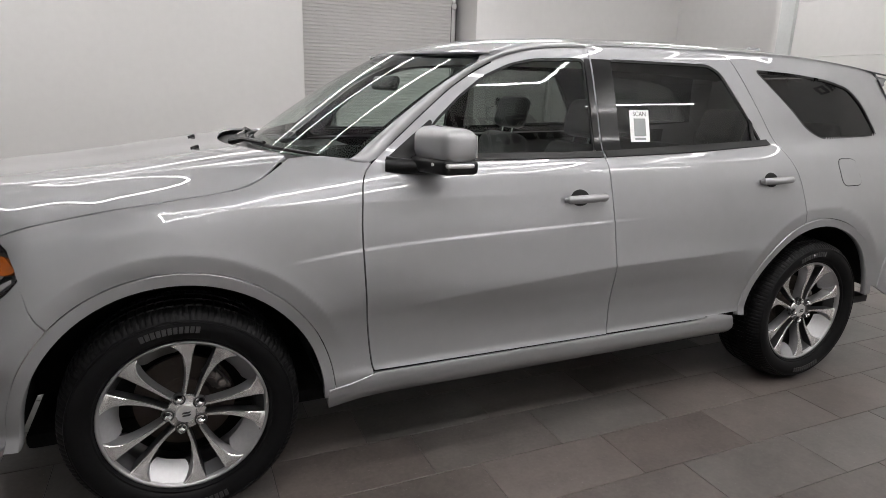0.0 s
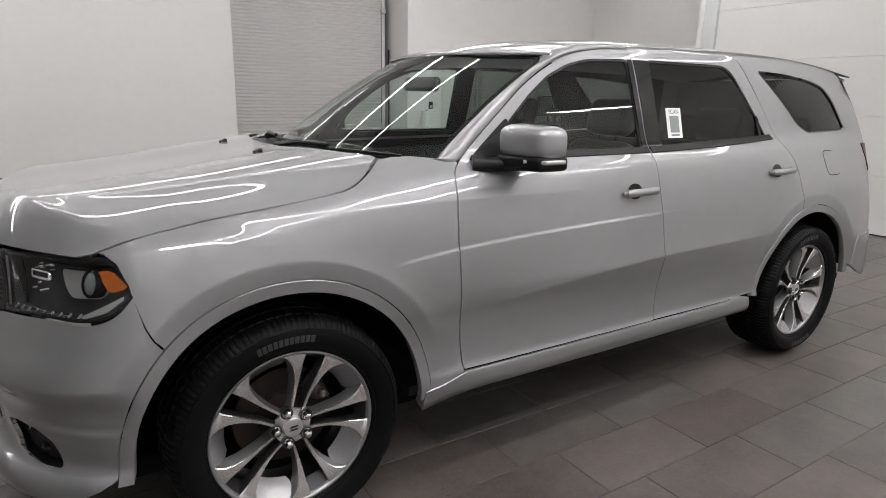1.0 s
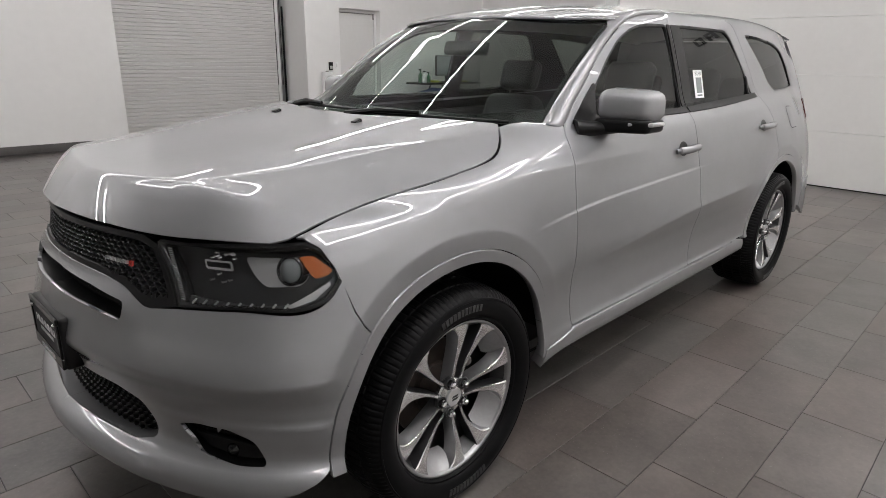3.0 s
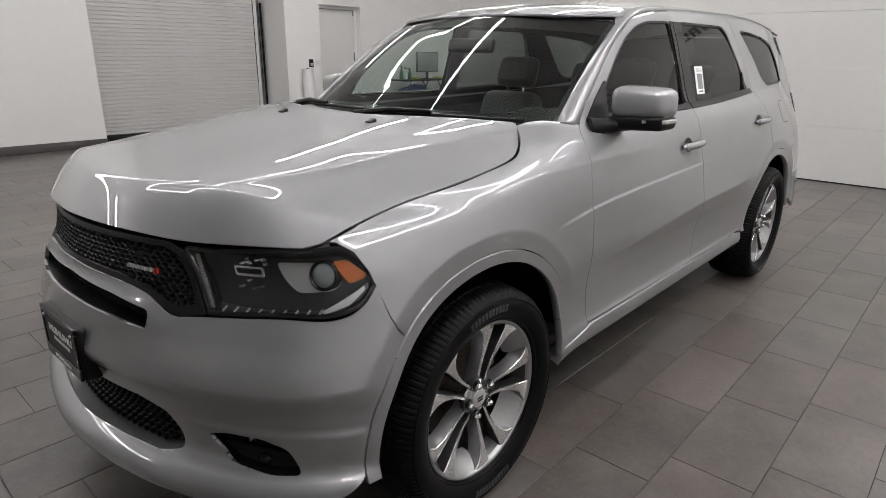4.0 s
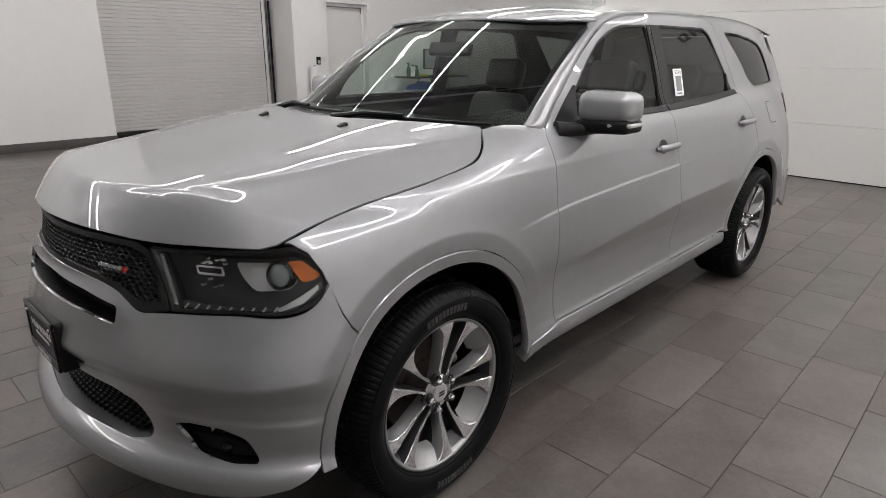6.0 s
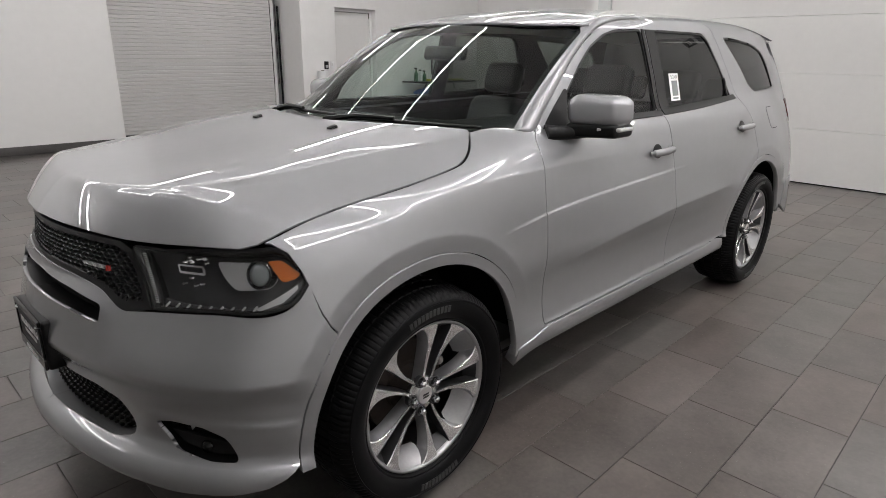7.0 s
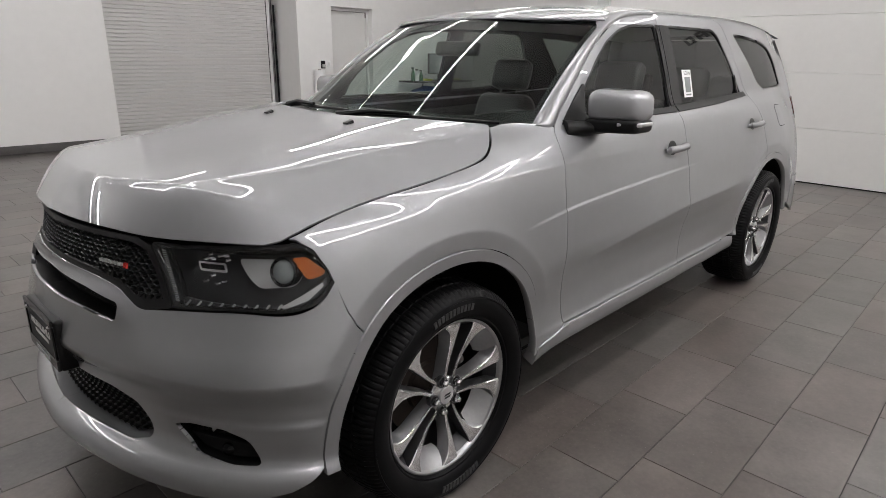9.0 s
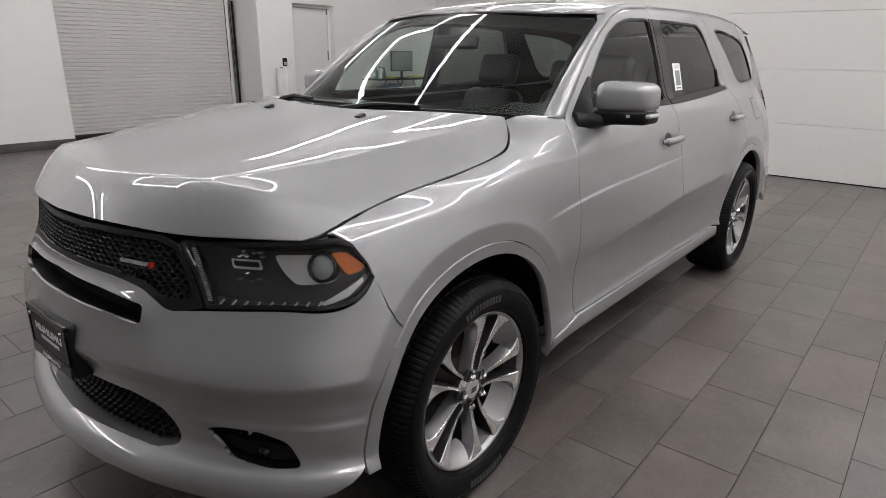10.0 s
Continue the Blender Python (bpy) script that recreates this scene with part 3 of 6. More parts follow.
def workbench(x, y):
    """A black folding table with a screen, bottles and cloths."""
    th = new("work_table")
    part("table_top", box((x - 0.9, y - 0.3, 0.90), (x + 0.9, y + 0.3, 0.935), 0.006), BLACK, th)
    for sx in (-0.8, 0.8):
        for sy in (-0.25, 0.25):
            bm = bmesh.new()
            add_tube(bm, [(x + sx, y + sy, 0.0), (x + sx * 0.2, y + sy, 0.90)], 0.014, 8)
            part("leg", bm, BLACK, th)
    tagged(th, "black table with crossed folding legs against wall", "table")
    mon = new("monitor")
    part("screen", box((x - 0.28, y - 0.02, 1.08), (x + 0.42, y + 0.02, 1.52), 0.01), BLACK, mon)
    part("display", box((x - 0.26, y - 0.025, 1.10), (x + 0.40, y - 0.02, 1.50), 0.001), SCREEN, mon, "pale lit display")
    part("foot", box((x + 0.0, y - 0.1, 0.935), (x + 0.14, y + 0.1, 0.95), 0.004), BLACK, mon)
    part("stand", box((x + 0.04, y - 0.01, 0.95), (x + 0.10, y + 0.02, 1.10), 0.004), BLACK, mon)
    tagged(mon, "flat black computer screen standing on work table", "monitor")
    for k, (dx, mat, h) in enumerate(((-0.75, GREEN, 0.26), (-0.62, PAPER, 0.22), (-0.50, GREEN, 0.2))):
        b = new("spray_bottle")
        bm = bmesh.new()
        add_tube(bm, [(x + dx, y, 0.935), (x + dx, y, 0.935 + h * 0.6), (x + dx, y, 0.935 + h * 0.8), (x + dx, y, 0.935 + h)], [0.045, 0.045, 0.018, 0.016], 12)
        part("bottle", bm, mat, b)
        part("trigger", box((x + dx - 0.05, y - 0.012, 0.935 + h), (x + dx + 0.02, y + 0.012, 0.965 + h), 0.006), BLACK, b)
        tagged(b, "plastic spray bottle standing on work table", "bottle", "bottles on the table")
    for dx, mat, w in ((0.55, YELLOW, 0.16), (-0.35, YELLOW, 0.10)):
        bm = box((x + dx - w, y - 0.12, 0.935), (x + dx + w, y + 0.12, 0.985), 0.02, 3)
        for v in bm.verts:
            v.co.z += 0.02 * math.sin(v.co.x * 40) * (v.co.z > 0.95)
        tagged(part("folded_cloth", bm, mat), "yellow folded cloth on the work table", "cloth")
    bm = bmesh.new()
    bmesh.ops.create_icosphere(bm, subdivisions=4, radius=0.28)
    for v in bm.verts:
        n = noise.noise(v.co * 6) * 0.07
        v.co = Vector((v.co.x * 1.5, v.co.y, v.co.z * 0.7)) * (1 + n * 3) + Vector((x - 0.35, y, 0.62))
        v.co.z = max(v.co.z, 0.46)
    bag = new("blue_bag")
    part("cloth_heap", bm, BLUE, bag)
    part("crate", box((x - 0.75, y - 0.25, 0.0), (x + 0.05, y + 0.25, 0.46), 0.02), BLACK, bag, "black plastic crate")
    tagged(bag, "crumpled blue cloth heap on a crate", "bag")


workbench(9.0, 8.0)


# ---- the car: its surfaces ----
# plan line of the widest belt, from the middle of the nose along the left side to the middle of the tail
PLAN = smoothed([(-0.900, 0.0), (-0.893, -0.13), (-0.866, -0.30), (-0.815, -0.50), (-0.745, -0.68), (-0.660, -0.815), (-0.570, -0.895), (-0.480, -0.938), (-0.40, -0.953), (-0.30, -0.955)], 12)
PLAN += [(x, -0.955) for x in np.linspace(-0.25, 3.3, 60)]
PLAN += smoothed([(3.35, -0.955), (3.6, -0.948), (3.8, -0.925), (3.95, -0.865), (4.03, -0.76), (4.07, -0.6), (4.09, -0.3), (4.10, 0.0)], 8)
PLAN = np.array(PLAN)
_seg = np.hypot(*np.diff(PLAN, axis=0).T)
_len = np.concatenate([[0], np.cumsum(_seg)])
_i0 = int(np.argmin(np.abs(PLAN[:, 0] - 1.0)))
SS = _len - _len[_i0] + PLAN[_i0, 0]     # along the side s is x itself
S_NOSE, S_TAIL = SS[0], SS[-1]
_us = np.linspace(S_NOSE, S_TAIL, 1201)
_plan = np.stack([np.interp(_us, SS, PLAN[:, 0]), np.interp(_us, SS, PLAN[:, 1])], axis=1)
for _ in range(60):
    _plan[1:-1] = 0.25 * _plan[:-2] + 0.5 * _plan[1:-1] + 0.25 * _plan[2:]
_turn = np.gradient(_plan, axis=0)
_turn[0], _turn[-1] = (0, -1), (0, 1)
_turn /= np.hypot(*_turn.T)[:, None]


def knots(f, n):
    """Index and the four weights of a smooth cubic curve along an even table."""
    f = np.clip(f, 0, n - 1.0001)
    i = f.astype(int)
    t = f - i
    return i, ((1 - t) ** 3 / 6, (3 * t ** 3 - 6 * t * t + 4) / 6, (-3 * t ** 3 + 3 * t * t + 3 * t + 1) / 6, t ** 3 / 6)


def along(table, f):
    n = len(table)
    i, w = knots(f, n)
    return sum(w[k][:, None] * table[np.clip(i + k - 1, 0, n - 1)] for k in range(4))



def s_at(y):
    """s on the nose for a distance y from the middle."""
    k = SS < -0.38
    return float(np.interp(y, -PLAN[k, 1], SS[k]))


# sections: s, then heights and how far the skin stands out of (+) or in from (-) the plan line
SECTIONS = [
    (S_NOSE, [(0.18, -0.14), (0.24, -0.06), (0.30, 0.005), (0.335, 0.025), (0.36, 0.02), (0.40, -0.018), (0.45, -0.042), (0.50, -0.036), (0.57, -0.014), (0.63, 0.006), (0.66, 0.006), (0.70, -0.001), (0.76, -0.012), (0.80, -0.018), (0.83, -0.03), (0.86, -0.05), (0.92, -0.06), (1.0, -0.072), (1.04, -0.09), (1.7, -0.3)]),
    (s_at(0.42), [(0.18, -0.14), (0.24, -0.06), (0.30, 0.005), (0.335, 0.025), (0.36, 0.02), (0.40, -0.012), (0.45, -0.036), (0.50, -0.034), (0.57, -0.014), (0.63, 0.006), (0.66, 0.006), (0.70, -0.001), (0.76, -0.012), (0.80, -0.018), (0.83, -0.03), (0.86, -0.05), (0.92, -0.065), (1.0, -0.08), (1.04, -0.10), (1.7, -0.3)]),
    (s_at(0.56), [(0.18, -0.14), (0.24, -0.06), (0.30, 0.0), (0.335, 0.02), (0.36, 0.018), (0.40, 0.0), (0.45, -0.028), (0.50, -0.033), (0.57, -0.014), (0.63, 0.006), (0.66, 0.008), (0.70, 0.002), (0.76, -0.022), (0.80, -0.037), (0.83, -0.05), (0.86, -0.06), (0.92, -0.07), (1.0, -0.085), (1.04, -0.11), (1.7, -0.3)]),
    (s_at(0.82), [(0.18, -0.12), (0.24, -0.05), (0.30, 0.0), (0.345, 0.012), (0.38, 0.006), (0.42, -0.022), (0.50, -0.030), (0.57, -0.013), (0.63, 0.005), (0.66, 0.007), (0.70, 0.002), (0.76, -0.024), (0.80, -0.040), (0.83, -0.05), (0.88, -0.066), (0.935, -0.09), (1.0, -0.125), (1.04, -0.16), (1.7, -0.4)]),
    (-0.40, [(0.18, -0.10), (0.26, -0.04), (0.32, -0.004), (0.37, 0.004), (0.42, -0.006), (0.50, -0.006), (0.60, -0.008), (0.70, -0.018), (0.80, -0.032), (0.86, -0.042), (0.92, -0.056), (0.97, -0.076), (1.01, -0.100), (1.04, -0.132), (1.065, -0.18), (1.7, -0.5)]),
    (0.0, [(0.18, -0.09), (0.28, -0.05), (0.35, -0.03), (0.50, -0.026), (0.60, -0.022), (0.70, -0.016), (0.80, -0.012), (0.90, -0.012), (0.97, -0.016), (1.02, -0.023), (1.06, -0.036), (1.09, -0.059), (1.115, -0.098), (1.135, -0.140), (1.15, -0.19), (1.7, -0.55)]),
    (0.40, [(0.18, -0.09), (0.28, -0.07), (0.33, -0.045), (0.44, -0.035), (0.55, -0.034), (0.65, -0.026), (0.74, -0.018), (0.85, -0.016), (0.95, -0.018), (1.02, -0.024), (1.08, -0.037), (1.12, -0.055), (1.16, -0.091), (1.19, -0.136), (1.215, -0.19), (1.23, -0.225), (1.7, -0.42)]),
    (0.75, [(0.18, -0.20), (0.28, -0.15), (0.33, -0.085), (0.37, -0.036), (0.40, -0.024), (0.44, -0.024), (0.46, -0.036), (0.55, -0.042), (0.65, -0.034), (0.72, -0.02), (0.76, -0.016), (0.85, -0.019), (0.95, -0.026), (1.05, -0.042), (1.12, -0.06), (1.17, -0.088), (1.21, -0.125), (1.25, -0.15), (1.42, -0.21), (1.64, -0.275), (1.7, -0.30)]),
    (1.20, [(0.18, -0.20), (0.28, -0.15), (0.33, -0.085), (0.37, -0.036), (0.40, -0.024), (0.44, -0.024), (0.46, -0.036), (0.55, -0.040), (0.65, -0.030), (0.72, -0.014), (0.755, -0.010), (0.85, -0.015), (0.95, -0.023), (1.05, -0.040), (1.12, -0.055), (1.18, -0.074), (1.21, -0.10), (1.25, -0.125), (1.42, -0.180), (1.64, -0.258), (1.7, -0.29)]),
    (2.0, [(0.18, -0.20), (0.28, -0.15), (0.33, -0.085), (0.37, -0.036), (0.40, -0.024), (0.44, -0.024), (0.46, -0.036), (0.55, -0.038), (0.65, -0.026), (0.72, -0.012), (0.765, -0.009), (0.85, -0.014), (0.95, -0.022), (1.05, -0.037), (1.12, -0.051), (1.19, -0.072), (1.22, -0.095), (1.25, -0.122), (1.42, -0.174), (1.64, -0.242), (1.7, -0.27)]),
    (2.7, [(0.18, -0.20), (0.28, -0.15), (0.33, -0.085), (0.37, -0.036), (0.40, -0.024), (0.44, -0.024), (0.46, -0.034), (0.55, -0.030), (0.65, -0.020), (0.72, -0.013), (0.77, -0.010), (0.85, -0.014), (0.95, -0.020), (1.05, -0.034), (1.12, -0.050), (1.20, -0.082), (1.24, -0.110), (1.28, -0.138), (1.42, -0.176), (1.64, -0.238), (1.7, -0.262)]),
    (3.3, [(0.18, -0.09), (0.28, -0.06), (0.32, -0.04), (0.44, -0.03), (0.60, -0.020), (0.77, -0.010), (0.85, -0.012), (0.95, -0.021), (1.05, -0.046), (1.12, -0.072), (1.20, -0.108), (1.26, -0.148), (1.30, -0.170), (1.42, -0.200), (1.62, -0.262), (1.7, -0.30)]),
    (3.75, [(0.18, -0.09), (0.28, -0.05), (0.34, -0.02), (0.44, -0.010), (0.60, -0.012), (0.77, -0.020), (0.85, -0.028), (0.95, -0.046), (1.05, -0.076), (1.12, -0.108), (1.20, -0.146), (1.26, -0.180), (1.30, -0.198), (1.42, -0.228), (1.62, -0.30), (1.7, -0.34)]),
    (S_TAIL - 0.8, [(0.18, -0.09), (0.28, -0.04), (0.34, -0.01), (0.44, 0.0), (0.60, -0.004), (0.77, -0.02), (0.95, -0.05), (1.05, -0.065), (1.2, -0.09), (1.42, -0.18), (1.62, -0.30), (1.7, -0.35)]),
    (S_TAIL, [(0.18, -0.09), (0.28, -0.03), (0.34, 0.0), (0.44, 0.01), (0.60, 0.006), (0.77, -0.02), (0.95, -0.05), (1.05, -0.065), (1.2, -0.09), (1.42, -0.18), (1.62, -0.30), (1.7, -0.35)]),
]
_zz = np.linspace(0.15, 1.75, 321)
_ks = np.array([s for s, _ in SECTIONS])
_tab = np.array([spline(*zip(*sec))(_zz) for _, sec in SECTIONS])
_fine = np.linspace(S_NOSE, S_TAIL, 501)
_tab = np.array([spline(_ks, _tab[:, k])(_fine) for k in range(len(_zz))]).T
for k in range(44):   # melt the corners of the sections
    _tab[1:-1] = 0.25 * _tab[:-2] + 0.5 * _tab[1:-1] + 0.25 * _tab[2:]
    if k % 4 == 0:
        _tab[:, 1:-1] = 0.2 * _tab[:, :-2] + 0.6 * _tab[:, 1:-1] + 0.2 * _tab[:, 2:]
WHEELS_X, WZ, ARCH = (0.0, 3.043), 0.385, 0.508


FEATURE_HIGH = spline([0.2, 0.45, 0.75, 1.2, 1.75, 2.2], [0.865, 0.905, 0.930, 0.948, 0.962, 0.97])
FEATURE_LOW = spline([0.6, 0.8, 1.0, 1.5, 1.75, 2.5], [0.675, 0.690, 0.715, 0.752, 0.765, 0.775])


def ease(v):
    q = np.clip(v, 0, 1)
    return q * q * q * (q * (6 * q - 15) + 10)


def stand(s, z, flares=True):
    i, wi = knots((s - _fine[0]) / (_fine[1] - _fine[0]), len(_fine))
    j, wj = knots((z - _zz[0]) / (_zz[1] - _zz[0]), len(_zz))
    d = np.zeros_like(s)
    for a in range(4):
        ia = np.clip(i + a - 1, 0, len(_fine) - 1)
        for b in range(4):
            d = d + wi[a] * wj[b] * _tab[ia, np.clip(j + b - 1, 0, len(_zz) - 1)]
    for wx in (WHEELS_X if flares else ()):      # flares over the wheels, with a crisp edge round the arch
        r = np.hypot(s - wx, z - WZ)
        far = r - 0.571
        away = 0.5 * (far + np.sqrt(far * far + 2e-5))
        near = away - far
        lift = 0.012 * np.exp(-away / 0.055) - 0.10 * near
        d = d + lift * ease((z - 0.50) / 0.30) * ease((0.95 - r) / 0.2)
    # folds of the bumper: a crease under the lamps, a step over the fog lamps, a chin
    nose = ease((-0.42 - s) / 0.16)
    d = d + nose * 0.0115 * np.exp(-np.sqrt((z - 0.648) ** 2 + 2.5e-5) / 0.03)
    d = d + nose * ease((s + 1.12) / 0.15) * 0.008 * ease((0.532 - z) / 0.022 + 0.5) * ease((z - 0.39) / 0.10)
    d = d + nose * 0.014 * ease((0.392 - z) / 0.020 + 0.5)
    d = d - nose * (0.011 * np.exp(-((z - 0.590) / 0.040) ** 2) + 0.004 * np.exp(-((z - 0.445) / 0.035) ** 2))
    # a crease along the shoulder
    d = d + (0.0045 * np.exp(-np.sqrt((z - 1.090) ** 2 + 2.5e-5) / 0.032)) * ease((s + 0.45) / 0.4) * ease((1.5 - s) / 0.9)
    # a soft step and, below it, a crisp ridge along the doors
    fade = ease((s - 0.30) / 0.3) * ease((2.0 - s) / 0.6)
    low = ease((z - FEATURE_HIGH(s) + 0.30) / 0.28)
    d = d + 0.0045 * ease((FEATURE_HIGH(s) - z) / 0.015 + 0.5) * fade * low
    fade = ease((s - 0.70) / 0.35) * ease((2.62 - s) / 0.5)
    d = d + 0.013 * np.exp(-np.sqrt((z - FEATURE_LOW(s)) ** 2 + 1.2e-5) / 0.075) * fade
    return d


LEAN_IN = 0.0227     # how much the sides lean in and the middle sinks


def settle(p):
    """Leans the sides of the body in and lowers its middle, the same left and right."""
    p = np.array(p, float)
    a, side = np.abs(p[:, 1]), np.sign(p[:, 1])
    inward = LEAN_IN * (p[:, 2] - 0.40) * (1 - np.exp(-(a / 0.30) ** 2))
    low = LEAN_IN * (0.95 - np.sqrt(a * a + 0.04) + 0.021)
    return np.stack([p[:, 0], side * (a - inward), p[:, 2] - low], axis=1)


def settled(v):
    return Vector(settle([tuple(v)])[0])


def skin(s, z, flares=True):
    """The car's outer skin on its left side."""
    return settle(raw_skin(s, z, flares))


def raw_skin(s, z, flares=True):
    s, z = np.asarray(s, float), np.asarray(z, float)
    f = (s - S_NOSE) / (_us[1] - _us[0])
    p, t = along(_plan, f), along(_turn, f)
    t = t / np.hypot(t[:, 0], t[:, 1])[:, None]
    d = stand(s, z, flares)
    return np.stack([p[:, 0] + t[:, 1] * d, p[:, 1] - t[:, 0] * d, z], axis=1)


def gentle(xs, ys, width):
    """A curve through points with all its corners melted over a width."""
    lo, hi, f = xs[0], xs[-1], spline(xs, ys)
    u = np.linspace(lo - 3 * width, hi + 3 * width, 600)
    v = f(u)
    v = np.where(u < lo, v + (u - lo) * (f(lo + 0.02) - f(lo)) / 0.02, v)
    v = np.where(u > hi, v + (u - hi) * (f(hi) - f(hi - 0.02)) / 0.02, v)
    step = u[1] - u[0]
    k = np.arange(-int(3 * width / step), int(3 * width / step) + 1) * step
    w = np.exp(-0.5 * (k / width) ** 2)
    n = len(k) // 2
    v = np.convolve(np.concatenate([v[0] + (np.arange(-n, 0)) * (v[1] - v[0]), v, v[-1] + np.arange(1, n + 1) * (v[-1] - v[-2])]), w / w.sum(), mode="valid")

    def g(x):
        x = np.asarray(x, float)
        return along(v[:, None], np.ravel((x - u[0]) / step))[:, 0].reshape(x.shape)
    return g


def sunk(depth):
    """The skin set in by a depth, square to the plan line."""
    def surf(s, z):
        s, z = np.asarray(s, float), np.asarray(z, float)
        f = (s - S_NOSE) / (_us[1] - _us[0])
        t = along(_turn, f)
        t = t / np.hypot(t[:, 0], t[:, 1])[:, None]
        p = skin(s, z)
        return np.stack([p[:, 0] - t[:, 1] * depth, p[:, 1] + t[:, 0] * depth, p[:, 2]], axis=1)
    return surf


def tunnel(outline, d0, d1, flips=(1, -1)):
    """The wall of an opening, from depth d0 to d1; open at the car's middle."""
    bm = bmesh.new()
    s, z = np.array(outline, float).T
    near, far = sunk(d0)(s, z), sunk(d1)(s, z)
    for fl in flips:
        g = np.array([1, fl, 1])
        a, b = [bm.verts.new(p * g) for p in near], [bm.verts.new(p * g) for p in far]
        for k in range(len(a)):
            n = (k + 1) % len(a)
            if s[k] < S_NOSE + 0.002 and s[n] < S_NOSE + 0.002:
                continue
            bm.faces.new((a[k], a[n], b[n], b[k]))
    return bm


hood_front = gentle([0, 0.2, 0.39, 0.5, 0.65, 0.79, 0.9], [-0.838, -0.822, -0.777, -0.735, -0.645, -0.525, -0.40], 0.06)
hood_base = gentle([-0.86, -0.83, -0.7, -0.5, -0.2, 0.1, 0.3, 0.55, 0.9], [1.104, 1.109, 1.128, 1.147, 1.180, 1.226, 1.252, 1.275, 1.29], 0.12)


dome_half = gentle([-0.75, -0.54, -0.392, -0.204, -0.024, 0.16, 0.36], [0.40, 0.535, 0.585, 0.632, 0.672, 0.716, 0.765], 0.12)


hood_lip = gentle([0, 0.2, 0.39, 0.5, 0.65, 0.79, 0.9], [1.009, 1.007, 1.000, 0.989, 0.988, 0.993, 1.008], 0.06)
HOOD_LINE = [(-0.555, 1.012), (-0.449, 1.035), (-0.287, 1.062), (-0.149, 1.090), (0.031, 1.115), (0.157, 1.131), (0.245, 1.148), (0.315, 1.181), (0.372, 1.212), (0.402, 1.230)]
_he = raw_skin(*np.array(HOOD_LINE).T)
edge_y, edge_z = gentle(_he[:, 0], -_he[:, 1], 0.022), gentle(_he[:, 0], _he[:, 2], 0.03)


def hood_top(x, a):
    """The hood without its dome and its rolled front; it meets the fenders at their edge."""
    xe = 0.5 * (x + 0.5 + np.sqrt((x + 0.5) ** 2 + 0.003)) - 0.5
    return hood_base(x) - (hood_base(x) - edge_z(xe)) * np.clip(a / edge_y(xe), 0, 1.15) ** 5.0


def raw_hood(x, y):
    x, y = np.asarray(x, float), np.asarray(y, float)
    a = np.abs(y)
    a0 = hood_front(a)
    e = np.clip(x - a0, 0, None)
    q = 1 - e / 0.108
    q = (0.5 * (q + np.sqrt(q * q + 0.006)) / 1.0015) ** 1.5
    z = hood_top(x, a) + (hood_lip(a) - hood_top(a0, a)) * q
    near = dome_half(x) - a       # raised middle with a crisp edge
    out = 0.5 * (np.sqrt(near ** 2 + 5e-5) - near)
    z = z + 0.013 - 0.015 * (1 - np.exp(-out / 0.032)) * ease((x + 0.70) / 0.30)
    return np.stack([x, y, z], axis=1)


def hood_skin(x, y):
    return settle(raw_hood(x, y))


glass_base = spline([0, 0.3, 0.6, 0.76, 0.9], [0.34, 0.37, 0.50, 0.66, 0.85])
glass_top = spline([0, 0.4, 0.68, 0.9], [1.10, 1.13, 1.20, 1.28])


def wind_skin(y, t):
    """The windshield: y at half height, t from its base to its top."""
    y, t = np.asarray(y, float), np.asarray(t, float)
    a = np.abs(y)
    yb, yt = y * 1.055, y * 0.955
    x = glass_base(a) + (glass_top(a) - glass_base(a)) * t
    zb = 1.232 - 0.03 * (a / 0.75) ** 2
    zt = 1.705 - 0.075 * (a / 0.68) ** 2.2
    z = zb + (zt - zb) * t + 0.055 * 4 * t * (1 - t) * 0.5
    return settle(np.stack([x, yb + (yt - yb) * t, z], axis=1))


roof_mid = spline([0.98, 1.15, 1.4, 1.8, 2.3, 2.8, 3.3, 3.7, 3.95], [1.656, 1.697, 1.735, 1.762, 1.775, 1.774, 1.757, 1.732, 1.705])
roof_rail = spline([1.0, 1.2, 1.4, 1.8, 2.5, 3.0, 3.5, 3.95], [1.56, 1.632, 1.668, 1.690, 1.700, 1.694, 1.670, 1.635])


def glass_skin(s, z):
    """Side glass: nearly flat, leaning in."""
    s, z = np.asarray(s, float), np.asarray(z, float)
    lo, hi = skin(s, np.full_like(s, 1.30)), skin(s, np.full_like(s, 1.60))
    f = ((z - 1.30) / 0.30)[:, None]
    p = lo + (hi - lo) * f
    p[:, 1] -= 0.006 * 4 * (f[:, 0] * (1 - f[:, 0]))
    return p


def roof_skin(x, w):
    """The roof: w -1 at its left rail, 0 in its middle."""
    x, w = np.asarray(x, float), np.asarray(w, float)
    ze, zm = roof_rail(x), roof_mid(x)
    ye = raw_skin(x, ze)[:, 1]
    a = np.abs(w)
    return settle(np.stack([x, -ye * w, zm - (zm - ze) * a ** 2.6], axis=1))


def arc(cx, r, a0, a1, n=28, cz=WZ):
    return [(cx + r * math.cos(radians(a)), cz + r * math.sin(radians(a))) for a in np.linspace(a0, a1, n)]


car = new("car")
tagged(car, "silver-grey metallic five-door suv with machined alloy wheels", "car")


def both(name, poly, surf, mat, label="", grid=0.025, depth=0.012, grow=0.0, parent=None, sides=(1, -1)):
    made = []
    for fl in sides:
        made.append(part(name, sheet(poly, surf, grid, depth, fl, grow), mat, parent or car, label, angle=40))
    return made


